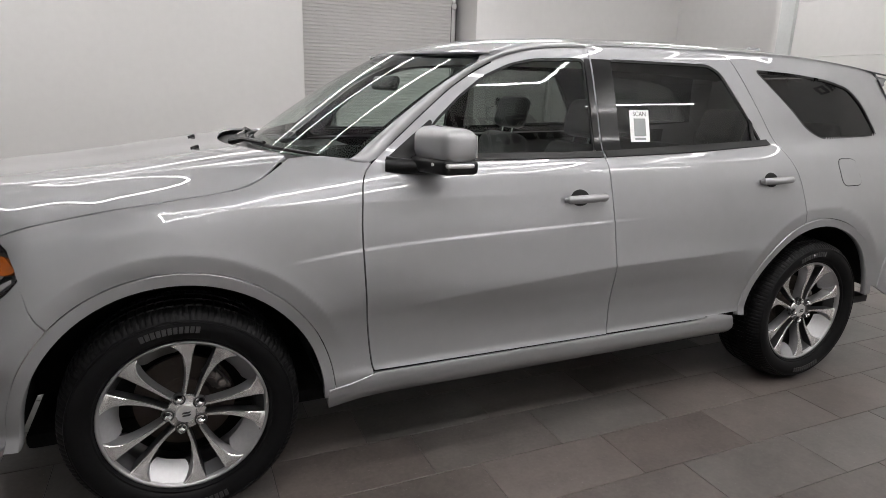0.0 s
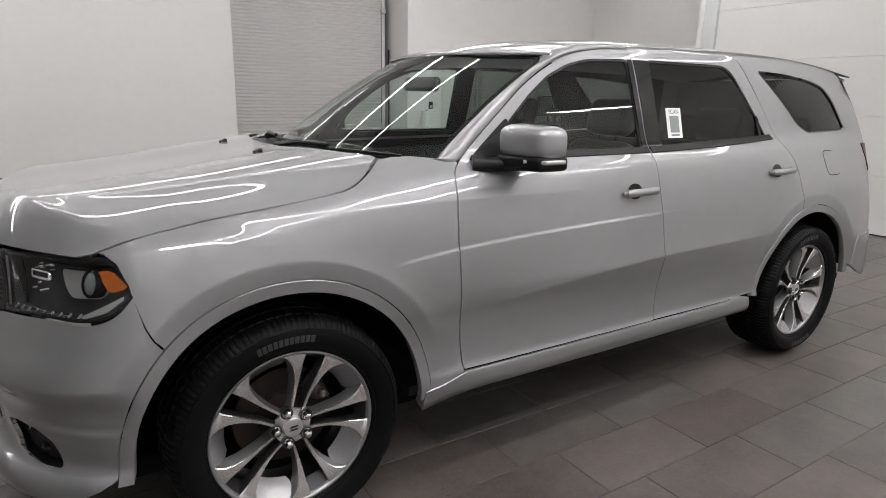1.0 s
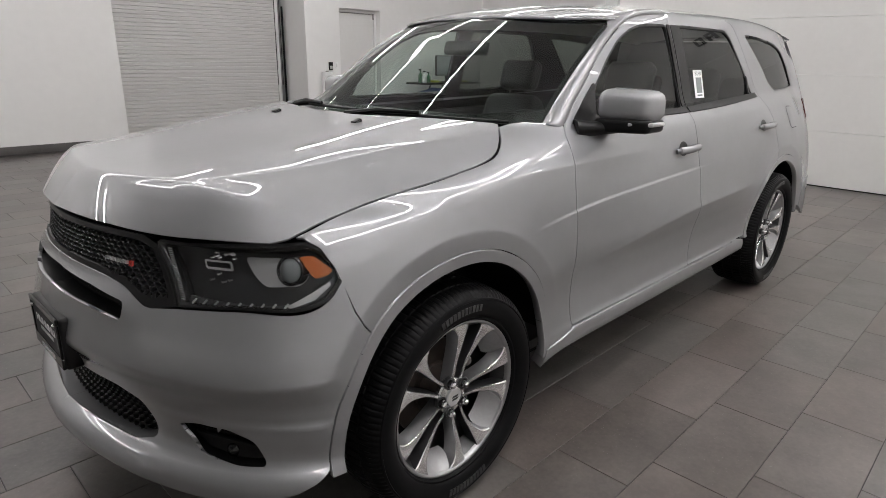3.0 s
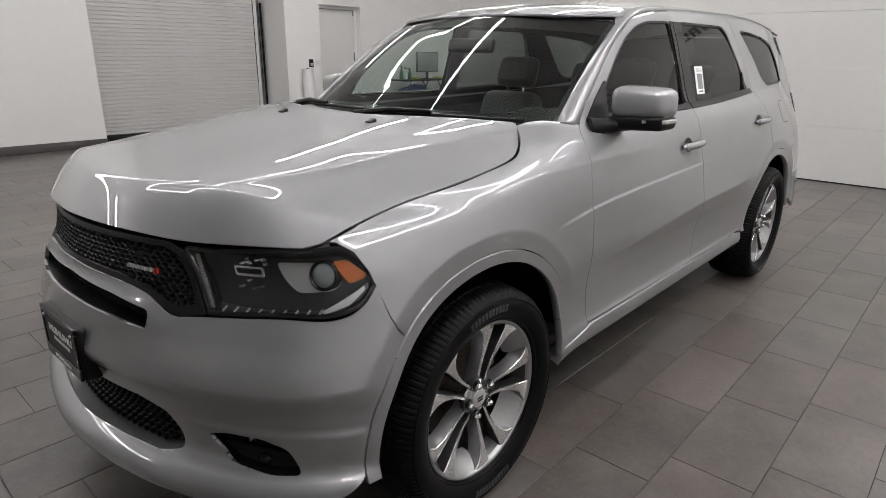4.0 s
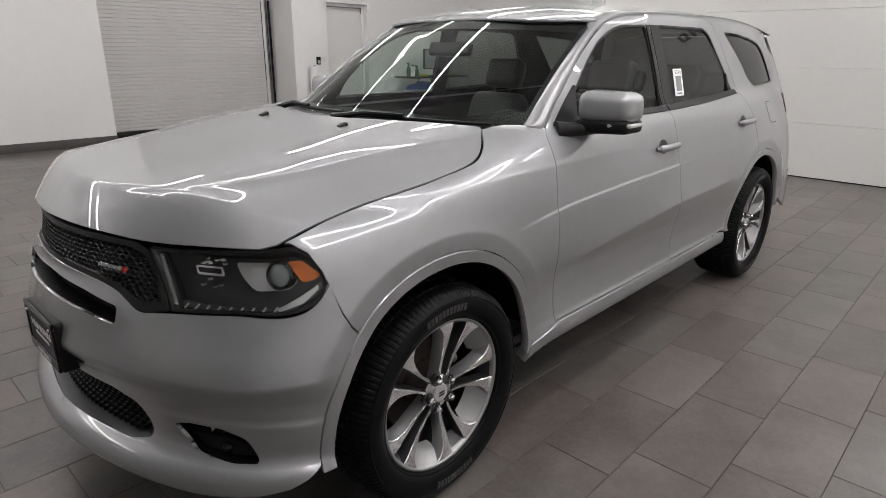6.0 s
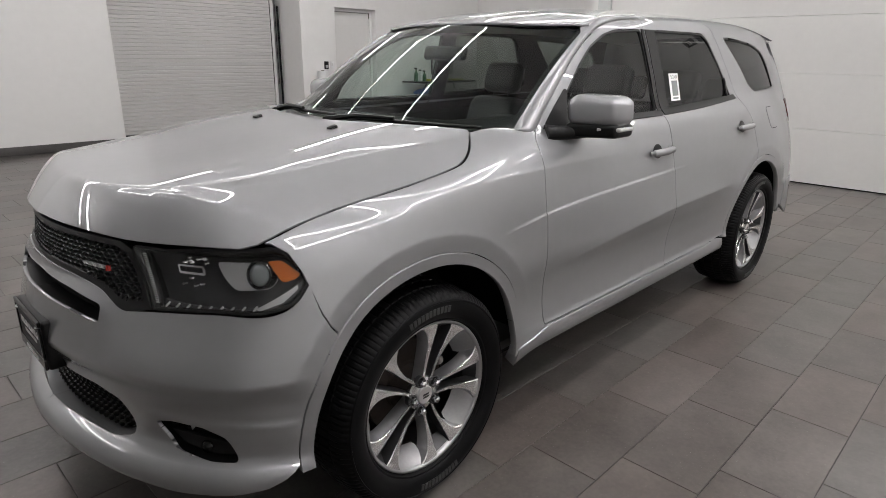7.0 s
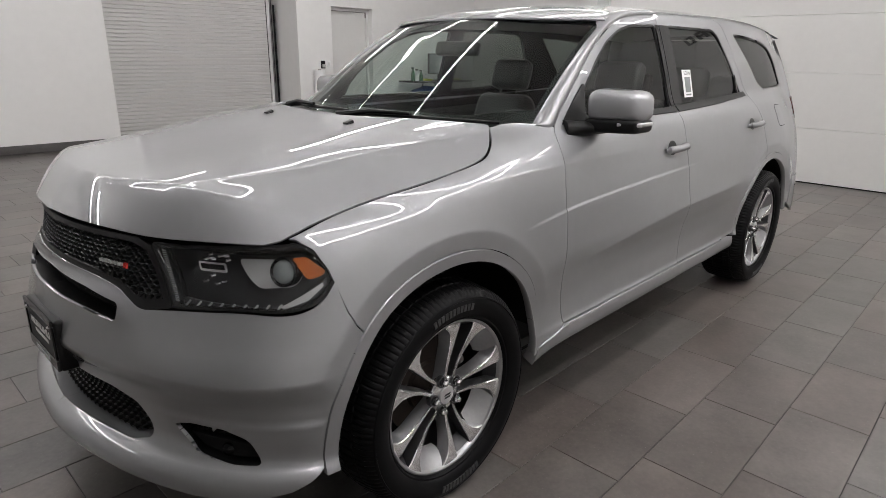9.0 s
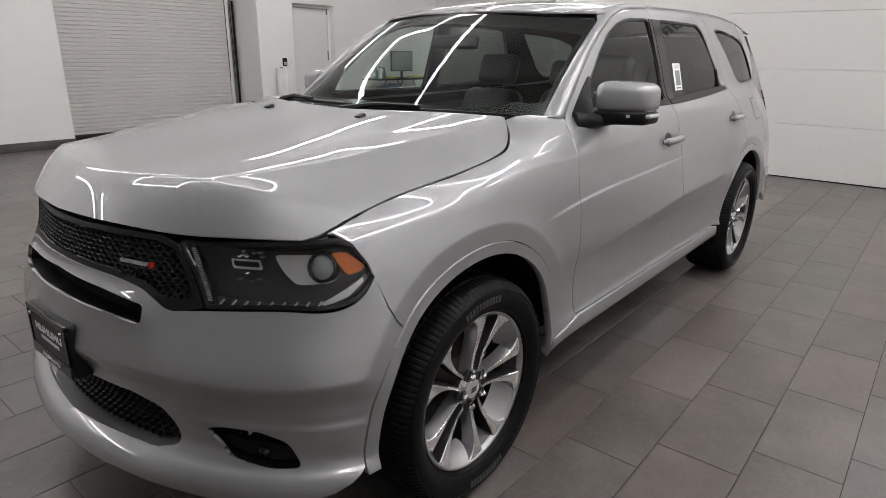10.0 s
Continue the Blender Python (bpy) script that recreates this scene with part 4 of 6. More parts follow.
def both_rings(name, outer, inner, surf, mat, label="", depth=0.01, grow=0.0, parent=None):
    return [part(name, band(outer, inner, surf, depth, fl, grow), mat, parent or car, label) for fl in (1, -1)]


G = 0.0028      # half a shut line
# outlines on the skin (s, z)
FD_FRONT = [(0.690, 1.215), (0.652, 1.175), (0.632, 1.10), (0.624, 0.943), (0.637, 0.671), (0.652, 0.50), (0.662, 0.447)]
FD_REAR = [(1.737, 0.447), (1.741, 0.53), (1.738, 0.70), (1.728, 0.90), (1.712, 1.12), (1.706, 1.22), (1.698, 1.45), (1.690, 1.672)]
FD_TOP = [(1.690, 1.672), (1.55, 1.668), (1.41, 1.652), (1.28, 1.618), (1.165, 1.570), (1.04, 1.497), (0.927, 1.410), (0.80, 1.305), (0.690, 1.215)]
front_door = smoothed(FD_FRONT, 5)[:-1] + [(0.665, 0.447 + G)] + smoothed([(p[0] - G, p[1]) for p in FD_REAR], 4)[:-1] + smoothed(FD_TOP, 5)[:-1]
FWIN = rounded([(0.855, 1.238), (0.945, 1.365), (1.06, 1.465), (1.175, 1.545), (1.30, 1.597), (1.42, 1.622), (1.665, 1.632), (1.675, 1.238)], 0.03)
RD_REAR = [(2.430, 1.683), (2.50, 1.665), (2.555, 1.60), (2.66, 1.44), (2.76, 1.28), (2.835, 1.17), (2.872, 1.08), (2.895, 0.97), (2.905, 0.878)]
rear_door = smoothed([(p[0] + G, p[1]) for p in reversed(FD_REAR)], 4)[:-1] + [(1.740, 0.447 + G), (2.30, 0.447), (2.42, 0.455)] + arc(3.043, ARCH + 0.006, 172, 108, 14) + list(reversed(smoothed(RD_REAR, 5)))[:-1] + [(2.430, 1.684), (2.0, 1.682)]
RWIN = rounded([(1.795, 1.243), (1.790, 1.634), (2.37, 1.634), (2.44, 1.60), (2.60, 1.39), (2.68, 1.278)], 0.03)
quarter = list(smoothed([(p[0] + 2 * G, p[1]) for p in RD_REAR], 5))[:-1] + arc(3.043, ARCH + 0.006, 105, 12, 22) + [(3.60, 0.47), (3.62, 0.62), (S_TAIL, 0.62), (S_TAIL, 1.63), (3.95, 1.61), (3.6, 1.655), (3.0, 1.690), (2.436, 1.690)]
QWIN = rounded([(2.66, 1.622), (2.95, 1.612), (3.22, 1.592), (3.42, 1.553), (3.54, 1.470), (3.69, 1.302), (3.14, 1.285), (3.02, 1.335), (2.90, 1.44)], 0.045)
hood_line = smoothed(HOOD_LINE, 4)
fender = hood_line + [(0.46, 1.238), (0.52, 1.240), (0.60, 1.232), (0.675, 1.222)] + smoothed([(p[0] - 2 * G, p[1]) for p in FD_FRONT], 5) + [(0.654, 0.437), (0.552, 0.400)] + arc(0.0, ARCH + 0.006, 2, 134.4, 26) + [(-0.382, 0.777), (-0.4015, 0.815), (-0.424, 0.885), (-0.44, 0.935), (-0.475, 0.985), (-0.53, 1.010)]
both("front_fender", fender, skin, PAINT, grid=(0.0125, 0.006))
both("front_door", keyhole(front_door, FWIN, 0.02), skin, PAINT, grid=(0.02, 0.005))
both("rear_door", keyhole(rear_door, RWIN, 0.02), skin, PAINT, grid=(0.02, 0.005))
both("quarter_panel", keyhole(quarter, QWIN), skin, PAINT, grid=0.02)
# wheel arch mouldings
for wx, a0, a1 in ((0.0, -2, 181), (3.043, 6, 174)):
    ring = arc(wx, ARCH + 0.002, a0, a1, 40) + arc(wx, ARCH - 0.036, a1, a0, 40)
    both("arch_moulding", ring, skin, PAINT, grow=0.004, depth=0.03)
# rocker
rocker = smoothed([(0.488, 0.398), (0.57, 0.412), (0.66, 0.437), (0.75, 0.441), (1.5, 0.441), (2.25, 0.441), (2.33, 0.455), (2.40, 0.455), (2.492, 0.44)], 5) + [(2.510, 0.38), (2.525, 0.328), (2.4, 0.332), (0.74, 0.342), (0.62, 0.336), (0.55, 0.326), (0.488, 0.318), (0.484, 0.36)]
both("rocker_panel", rocker, lambda s, z: skin(s, z, False), PAINT, grow=0.008, depth=0.05)
# black strip below the hood's shut line, paints the gap's shade
both("hood_gap_shade", smoothed([(s, z + 0.005) for s, z in HOOD_LINE], 3) + list(reversed(smoothed([(s, z - 0.02) for s, z in HOOD_LINE], 3))), skin, DARK, "black strip for the shade in the gap under the hood edge", grow=-0.014, depth=0)
# roof and hood


def fuse_middle(bm):
    """Joins a left and a right half along the car's middle."""
    bad = [f for f in bm.faces if all(abs(v.co.y) < 3e-3 for v in f.verts)]
    bmesh.ops.delete(bm, geom=bad, context="FACES")
    mid = [v for v in bm.verts if abs(v.co.y) < 4e-3]
    for v in mid:
        v.co.y = 0.0
    bmesh.ops.remove_doubles(bm, verts=mid, dist=2e-3)
    for e in bm.edges:
        if all(abs(v.co.y) < 1e-6 for v in e.verts) and len(e.link_faces) == 2:
            e.smooth = True
    return bm


def whole(poly, surf, grid=0.02, depth=0.012, grow=0.0):
    bm = sheet(poly, surf, grid, depth, 1, grow)
    other = sheet(poly, surf, grid, depth, -1, grow)
    me = bpy.data.meshes.new("half")
    other.to_mesh(me)
    other.free()
    bm.from_mesh(me)
    bpy.data.meshes.remove(me)
    return fuse_middle(bm)


def inset(poly, d):
    poly = [np.array(p, float) for p in poly]
    area = sum(a[0] * b[1] - b[0] * a[1] for a, b in zip(poly, poly[1:] + poly[:1]))
    sg = 1 if area > 0 else -1
    out = []
    for a, b, c in zip(poly[-1:] + poly[:-1], poly, poly[1:] + poly[:1]):
        t = c - a
        n = np.array([-t[1], t[0]]) * sg / (np.linalg.norm(t) + 1e-9)
        out.append(tuple(b + n * d))
    return out


# ---- hood ----
_ex = np.concatenate([np.linspace(-0.505, 0.2, 16), np.linspace(0.22, 0.395, 12)])
_ey = edge_y(_ex)
_tx, _ty = np.gradient(_ex), np.gradient(_ey)
_tl = np.hypot(_tx, _ty)
HOOD_EDGE = [(float(x + 0.008 * b / l), float(y - 0.008 * a / l)) for x, y, a, b, l in zip(_ex, _ey, _tx, _ty, _tl)]
HOOD_REAR = smoothed([HOOD_EDGE[-1], (0.385, 0.71), (0.350, 0.65), (0.30, 0.55), (0.25, 0.40), (0.22, 0.2), (0.21, 0.0)], 4)
hood_out = [(float(hood_front(y)) + 0.004, -y) for y in np.linspace(0, 0.765, 20)]
hood_out += [(x, -y) for x, y in HOOD_EDGE[:-1] + HOOD_REAR]
part("hood", whole(hood_out, hood_skin, 0.009, 0.008), PAINT, car)

# ---- bumper, grille ----
GR_BOTTOM = [(S_NOSE, 0.885), (-1.30, 0.876), (-1.17, 0.862), (-1.11, 0.844), (-1.06, 0.822), (-1.03, 0.817)]
LAMP_LOW = [(-0.935, 0.826), (-0.84, 0.832), (-0.713, 0.836), (-0.59, 0.828), (-0.52, 0.836), (-0.470, 0.860), (-0.428, 0.900)]
bumper = smoothed(GR_BOTTOM, 4) + smoothed(LAMP_LOW, 4) + [(-0.4065, 0.815), (-0.386, 0.775)] + arc(0.0, ARCH + 0.006, 135.2, 179, 12)
bumper += [(-0.553, 0.37), (-0.60, 0.350), (-0.68, 0.335), (-0.875, 0.318), (-1.145, 0.318), (S_NOSE, 0.312)]
SLOT_IN = rounded([(S_NOSE, 0.792), (-1.30, 0.782), (-1.13, 0.770), (-1.125, 0.822), (-1.20, 0.830), (-1.30, 0.840), (S_NOSE, 0.852)], 0.018, 3)[4:-4]
SLOT_IN = [(S_NOSE, 0.792)] + [p for p in SLOT_IN if p[0] > S_NOSE + 0.01] + [(S_NOSE, 0.852)]
LOWG_IN = rounded([(S_NOSE, 0.395), (-1.14, 0.402), (-1.055, 0.425), (-1.065, 0.47), (-1.12, 0.525), (-1.22, 0.548), (S_NOSE, 0.552)], 0.02, 3)[4:-4]
LOWG_IN = [(S_NOSE, 0.395)] + [p for p in LOWG_IN if p[0] > S_NOSE + 0.01] + [(S_NOSE, 0.552)]
LOWG = LOWG_IN
FOG = rounded([(-0.962, 0.497), (-0.893, 0.512), (-0.791, 0.510), (-0.715, 0.482), (-0.680, 0.410), (-0.770, 0.408), (-0.885, 0.425)], 0.02, 3)
bp = keyhole(bumper + LOWG_IN + SLOT_IN, FOG, up=False)
bumper_ob = part("front_bumper", whole(bp, skin, 0.0165, 0.012), PAINT, car)
for nm, hole, deep, mat in (("slot", SLOT_IN, 0.07, BLACK), ("lower_opening", LOWG_IN, 0.07, PAINT)):
    part(nm + "_wall", tunnel(inset(hole, -0.005), 0.004, deep), mat, bumper_ob)
    part(nm + "_backing", whole(inset(hole, -0.01), sunk(deep - 0.005), 0.03, 0), DARK, bumper_ob)
GRILLE = smoothed(GR_BOTTOM, 4) + [(-0.945, 0.832), (-0.985, 0.915), (-1.028, 0.985)] + [(s_at(y), 1.003 + 0.008 * (0.5 - y)) for y in np.linspace(0.48, 0.0, 12)]
part("grille_backing", whole(inset(GRILLE, 0.004), sunk(0.05), 0.03, 0), DARK, car)
frame_in = inset(GRILLE, 0.016)
frame_in = [(max(p[0], S_NOSE + 0.0005) if p[0] < S_NOSE + 0.02 else p[0], p[1]) for p in frame_in]
frame_in[0] = (S_NOSE + 0.0005, GR_BOTTOM[0][1] + 0.016)


def honeycomb(outline, w, h, bar, depth, grow):
    """A lattice of flat six-sided cells on the nose."""
    bm = bmesh.new()
    smax, smin = max(p[0] for p in outline), min(p[0] for p in outline)
    zmin, zmax = min(p[1] for p in outline), max(p[1] for p in outline)
    cells = []
    r, z = 0, zmin
    while z < zmax + h:
        s = S_NOSE + (w if r % 2 else 0)
        while s < smax + w:
            cells.append((s, z))
            s += 2 * w
        z += 1.5 * h
        r += 1
    for s, z in cells:
        if not all(inside(outline, max(s + u, S_NOSE + 0.012), z + v) for u, v in ((-w * 0.7, 0), (w * 0.7, 0), (0, h * 0.7), (0, -h * 0.7))):
            continue
        ring = [(s, z + h), (s + w, z + h / 2), (s + w, z - h / 2), (s, z - h), (s - w, z - h / 2), (s - w, z + h / 2)]
        k = 1 - bar / h
        inn = [(s + (a - s) * k, z + (b - z) * k) for a, b in ring]
        mirrored = (1, -1) if s > S_NOSE + w * 0.5 else (1,)
        for fl in mirrored:
            def lay(pts, g):
                q = []
                for a, b in pts:
                    neg = a < S_NOSE
                    p = skin(np.array([2 * S_NOSE - a if neg else a]), np.array([b]))[0]
                    p = np.array([p[0] - g * -1 if False else p[0] + g, p[1] * (-1 if neg else 1) * fl, p[2]])
                    q.append(bm.verts.new(p))
                return q
            o, i, d = lay(ring, grow + 0.004), lay(inn, grow), lay(inn, grow + depth)
            for k2 in range(6):
                n = (k2 + 1) % 6
                bm.faces.new((o[k2], o[n], i[n], i[k2]))
                bm.faces.new((i[k2], i[n], d[n], d[k2]))
    return bm


gr = part("grille", honeycomb(inset(GRILLE, 0.006), 0.0150, 0.0086, 0.0026, 0.014, 0.010), MESHP, car, "black honeycomb grille", smooth=False)
ring = smoothed(GR_BOTTOM, 4) + [(-0.945, 0.832), (-0.985, 0.915), (-1.028, 0.985)] + [(s_at(y), 1.003 + 0.008 * (0.5 - y)) for y in np.linspace(0.48, 0.0, 12)]
inner = [(S_NOSE, 0.903), (-1.30, 0.894), (-1.15, 0.878), (-1.08, 0.852), (-1.04, 0.842), (-0.975, 0.850), (-1.003, 0.915), (-1.040, 0.972)] + [(s_at(y), 0.988 + 0.008 * (0.5 - y)) for y in np.linspace(0.46, 0.0, 12)]
part("grille_frame", whole(ring + list(reversed(inner)), skin, 0.02, 0.02, grow=-0.004), BLACK, gr, "black plastic grille surround")
part("lower_grille", honeycomb(LOWG, 0.0155, 0.0090, 0.0026, 0.012, 0.035), MESHP, bumper_ob, "black lower mesh", smooth=False)


def lay_on(s, z, grow, flip=1):
    p = skin(np.array([s]), np.array([z]))[0]
    e = 1e-3
    a = skin(np.array([s + e]), np.array([z]))[0] - p
    b = skin(np.array([s]), np.array([z + e]))[0] - p
    n = np.cross(a, b)
    n /= np.linalg.norm(n)
    if n[1] > 0 or (abs(n[1]) < 0.2 and n[0] > 0):
        n = -n
    p = p + n * grow
    return Vector((p[0], p[1] * flip, p[2]))


def bars_on_nose(parent, y0, y1, z0, z1, n, mat, name, grow):
    bm = bmesh.new()
    for k in range(n):
        a, b = y0 + (y1 - y0) * k / n, y0 + (y1 - y0) * (k + 0.55) / n
        quad = []
        for y, z in ((a, z0), (b, z0), (b, z1), (a, z1)):
            p = skin(np.array([s_at(abs(y))]), np.array([z]))[0]
            quad.append((p[0] - grow, y, p[2]))
        back = [bm.verts.new((x + 0.006, y, z)) for x, y, z in quad]
        fr = [bm.verts.new(q) for q in quad]
        bm.faces.new(fr)
        for i in range(4):
            bm.faces.new((fr[i], fr[(i + 1) % 4], back[(i + 1) % 4], back[i]))
    return part(name, bm, mat, parent, smooth=False)


badge = bars_on_nose(gr, -0.312, -0.414, 0.922, 0.931, 9, SATIN, "badge", 0.004)
tagged(badge, "small chrome maker's badge")
for y in (-0.419, -0.427):
    b2 = bars_on_nose(gr, y, y - 0.007, 0.919, 0.934, 1, REDP, "badge_stripe", 0.005)
    tagged(b2, "red slanted badge stripe")

# fog lamp recess
for fl in (1, -1):
    part("fog_wall", tunnel(inset(FOG, -0.005), 0.004, 0.062, (fl,)), BLACK, bumper_ob, "black plastic opening")
    part("fog_backing", sheet(inset(FOG, -0.008), sunk(0.058), 0.03, 0, fl), DARK, bumper_ob)
    low = rounded([(-0.935, 0.466), (-0.80, 0.458), (-0.712, 0.448), (-0.698, 0.416), (-0.770, 0.415), (-0.880, 0.431)], 0.012, 3)
    part("fog_bezel", sheet(low, sunk(0.026), 0.02, 0.02, fl), BLACK, bumper_ob, "black plastic bezel")
    bm = bmesh.new()
    laid = lambda s0, z0: sunk(0.034)(np.array([s0]), np.array([z0]))[0] * np.array([1, fl, 1])
    for zz in (0.474, 0.484, 0.494, 0.502):
        add_tube(bm, [laid(s0, zz) for s0 in np.linspace(-0.935, -0.73 - (zz - 0.474) * 2.2, 8)], 0.0018, 6)
    for k2 in range(10):
        s0 = -0.93 + k2 * 0.019
        add_tube(bm, [laid(s0, 0.468), laid(s0 + 0.006, 0.502)], 0.0015, 5)
    part("fog_mesh", bm, BLACK, bumper_ob, "black plastic mesh", smooth=False)
    k = bmesh.new()
    c = lay_on(-0.80, 0.435, -0.035, fl)
    bmesh.ops.create_uvsphere(k, u_segments=20, v_segments=10, radius=0.022, matrix=Matrix.Translation(c))
    part("fog_lamp", k, GLOSSB, bumper_ob, "small dark fog lamp")

# ---- head lamps ----
LAMP = smoothed([(-1.019, 0.992), (-0.929, 0.996), (-0.76, 0.998), (-0.599, 1.000), (-0.530, 1.002), (-0.473, 0.985), (-0.436, 0.945), (-0.419, 0.912), (-0.445, 0.878), (-0.50, 0.848), (-0.585, 0.836), (-0.713, 0.842), (-0.84, 0.838), (-0.925, 0.833), (-0.940, 0.845), (-0.975, 0.915)], 5, closed=True)
for fl in (1, -1):
    lamp = part("headlamp", sheet(inset(LAMP, -0.003), skin, 0.02, 0, fl, -0.062), LAMPB, car, "dark headlamp with chrome reflector and amber marker")
    part("rim", band(LAMP, inset(LAMP, 0.010), skin, 0.055, fl, -0.002), GLOSSB, lamp, "gloss black lamp rim")
    part("lens", sheet(inset(LAMP, 0.006), skin, 0.03, 0, fl, -0.001), LENS, lamp, "clear lens")
    part("reflector", sheet(rounded([(-0.755, 0.974), (-0.625, 0.974), (-0.562, 0.968), (-0.520, 0.925), (-0.556, 0.900), (-0.676, 0.900), (-0.722, 0.932)], 0.02), skin, 0.02, 0.01, fl, -0.042), SATIN, lamp, "satin silver reflector bowl")
    c = lay_on(-0.585, 0.940, -0.030, fl)
    n = (lay_on(-0.585, 0.940, 0.0, fl) - c).normalized()
    n = (n + Vector((-0.9, 0, 0))).normalized()
    q = n.to_track_quat("Y", "Z").to_matrix().to_4x4()
    k = bmesh.new()
    add_lathe(k, [(0.040, -0.02), (0.040, 0.008), (0.036, 0.012), (0.031, 0.006)], 32)
    bmesh.ops.transform(k, matrix=Matrix.Translation(c) @ q, verts=k.verts)
    part("projector_ring", k, GLOSSB, lamp)
    k = bmesh.new()
    bmesh.ops.create_uvsphere(k, u_segments=24, v_segments=12, radius=0.033)
    bmesh.ops.transform(k, matrix=Matrix.Translation(c) @ q @ Matrix.Diagonal((1, 0.45, 1, 1)), verts=k.verts)
    part("projector_lens", k, SCREEN, lamp, "grey projector lens")
    part("amber_marker", sheet(rounded([(-0.556, 0.970), (-0.503, 0.972), (-0.444, 0.932), (-0.462, 0.921), (-0.508, 0.914)], 0.01, 2), skin, 0.012, 0.02, fl, -0.014), AMBER, lamp, "amber side marker")
    part("light_guide", sheet(smoothed([(-0.912, 0.862), (-0.80, 0.856), (-0.60, 0.853), (-0.515, 0.885), (-0.448, 0.912)], 4) + smoothed([(-0.446, 0.898), (-0.50, 0.864), (-0.595, 0.841), (-0.80, 0.845), (-0.908, 0.850)], 4), skin, 0.012, 0.012, fl, -0.018), POCKET, lamp, "smoky segmented light guide")
    part("guide_end", sheet([(-0.600, 0.851), (-0.520, 0.881), (-0.462, 0.904), (-0.462, 0.894), (-0.515, 0.862), (-0.590, 0.845)], skin, 0.012, 0.008, fl, -0.012), SATIN, lamp, "bright end of the light guide")
    k = bmesh.new()
    for i in range(9):
        s0 = -0.895 + i * 0.036
        a, b = lay_on(s0, 0.846, -0.010, fl), lay_on(s0 + 0.012, 0.858, -0.010, fl)
        add_tube(k, [a, b], 0.003, 6)
    part("guide_ribs", k, SATIN, lamp)
    part("led_box", sheet(keyhole(rounded([(-0.880, 0.958), (-0.79, 0.958), (-0.782, 0.934), (-0.872, 0.934)], 0.006, 2), rounded([(-0.873, 0.953), (-0.795, 0.953), (-0.79, 0.940), (-0.867, 0.940)], 0.004, 2)), skin, 0.02, 0.01, fl, -0.03), CHROME, lamp, "chrome framed light unit")
    k = bmesh.new()
    rr = random.Random(5)
    for i in range(14):
        s0, z0 = rr.uniform(-0.87, -0.775), rr.choice((rr.uniform(0.965, 0.98), rr.uniform(0.905, 0.928)))
        p = lay_on(s0, z0, -0.035, fl)
        add_box(k, p - Vector((0.006, 0.004, 0.003)), p + Vector((0.006, 0.004, 0.003)), 0.001, 1)
    part("lamp_facets", k, CHROME, lamp)
    k = bmesh.new()
    for i in range(24):
        t = i / 23
        p = lay_on(-0.985 + 0.055 * t, 0.978 - 0.125 * t, -0.006, fl)
        p2 = lay_on(-0.972 + 0.055 * t, 0.978 - 0.125 * t, -0.006, fl)
        add_tube(k, [p, p2], 0.0016, 5)
    part("lamp_ribs", k, SATIN, lamp)

# ---- windshield, windows ----
wind_top = spline([0, 0.30, 0.45, 0.58, 0.66, 0.72], [0.885, 0.88, 0.885, 0.925, 0.965, 1.0])
top_t = lambda y: float(wind_top(abs(y)))
ws_edge = [(y, 0.0) for y in np.linspace(-0.715, 0.715, 24)] + [(0.715, 1.0)] + [(y, top_t(y)) for y in np.linspace(0.70, -0.715, 32)]
wind = part("windshield", sheet(ws_edge, wind_skin, (0.04, 0.05), 0), GLASS_W, car, "green-tinted windshield")
wind.visible_shadow = False
frit = [(y, 0.075 + 0.07 * max(0, abs(y) - 0.5) / 0.2) for y in np.linspace(0.70, -0.70, 30)]
part("frit_band", sheet([(-0.713, 0.0), (0.713, 0.0)] + [(0.713, 0.98), (0.693, 0.98)] + frit + [(-0.693, 0.98), (-0.713, 0.98)], wind_skin, (0.04, 0.05), 0, grow=-0.005), GLOSSB, wind, "black ceramic border")
part("roof_frit", sheet([(y, top_t(y) - 0.022) for y in np.linspace(-0.70, 0.70, 28)] + [(y, top_t(y)) for y in np.linspace(0.70, -0.70, 28)], wind_skin, (0.04, 0.05), 0, grow=-0.005), GLOSSB, wind)
for nm, out, mat in (("front_window", FWIN, GLASS_F), ("rear_window", RWIN, GLASS_R), ("quarter_window", QWIN, GLASS_R)):
    for ob in both(nm, inset(out, -0.012), glass_skin, mat, depth=0, grow=-0.008, grid=0.04):
        ob.visible_shadow = False
    both_rings("window_seal", inset(out, -0.005), inset(out, 0.010), skin, BLACK, depth=0.010, grow=-0.002)
both("pillar_trim", [(1.672, 1.238), (1.663, 1.630), (1.690, 1.630), (1.703, 1.238)], skin, GLOSSB, "gloss black door pillar trim", grow=0.003, depth=0.008)
both("pillar_trim", [(1.712, 1.238), (1.701, 1.630), (1.800, 1.630), (1.806, 1.238)], skin, GLOSSB, "gloss black door pillar trim", grow=0.003, depth=0.008)
both("belt_trim", smoothed([(0.80, 1.216), (1.2, 1.220), (1.698, 1.222)], 4) + [(1.698, 1.246), (0.84, 1.240)], skin, BLACK, "black window belt strip", grow=0.006, depth=0.012)
both("belt_trim", smoothed([(1.715, 1.222), (2.2, 1.235), (2.72, 1.262)], 4) + [(2.70, 1.288), (2.2, 1.262), (1.715, 1.247)], skin, BLACK, "black window belt strip", grow=0.006, depth=0.012)
both("mirror_sail", rounded([(0.735, 1.222), (0.90, 1.236), (0.94, 1.365), (0.93, 1.372)], 0.008, 2), skin, BLACK, "black mirror sail panel", grow=0.005, depth=0.012)
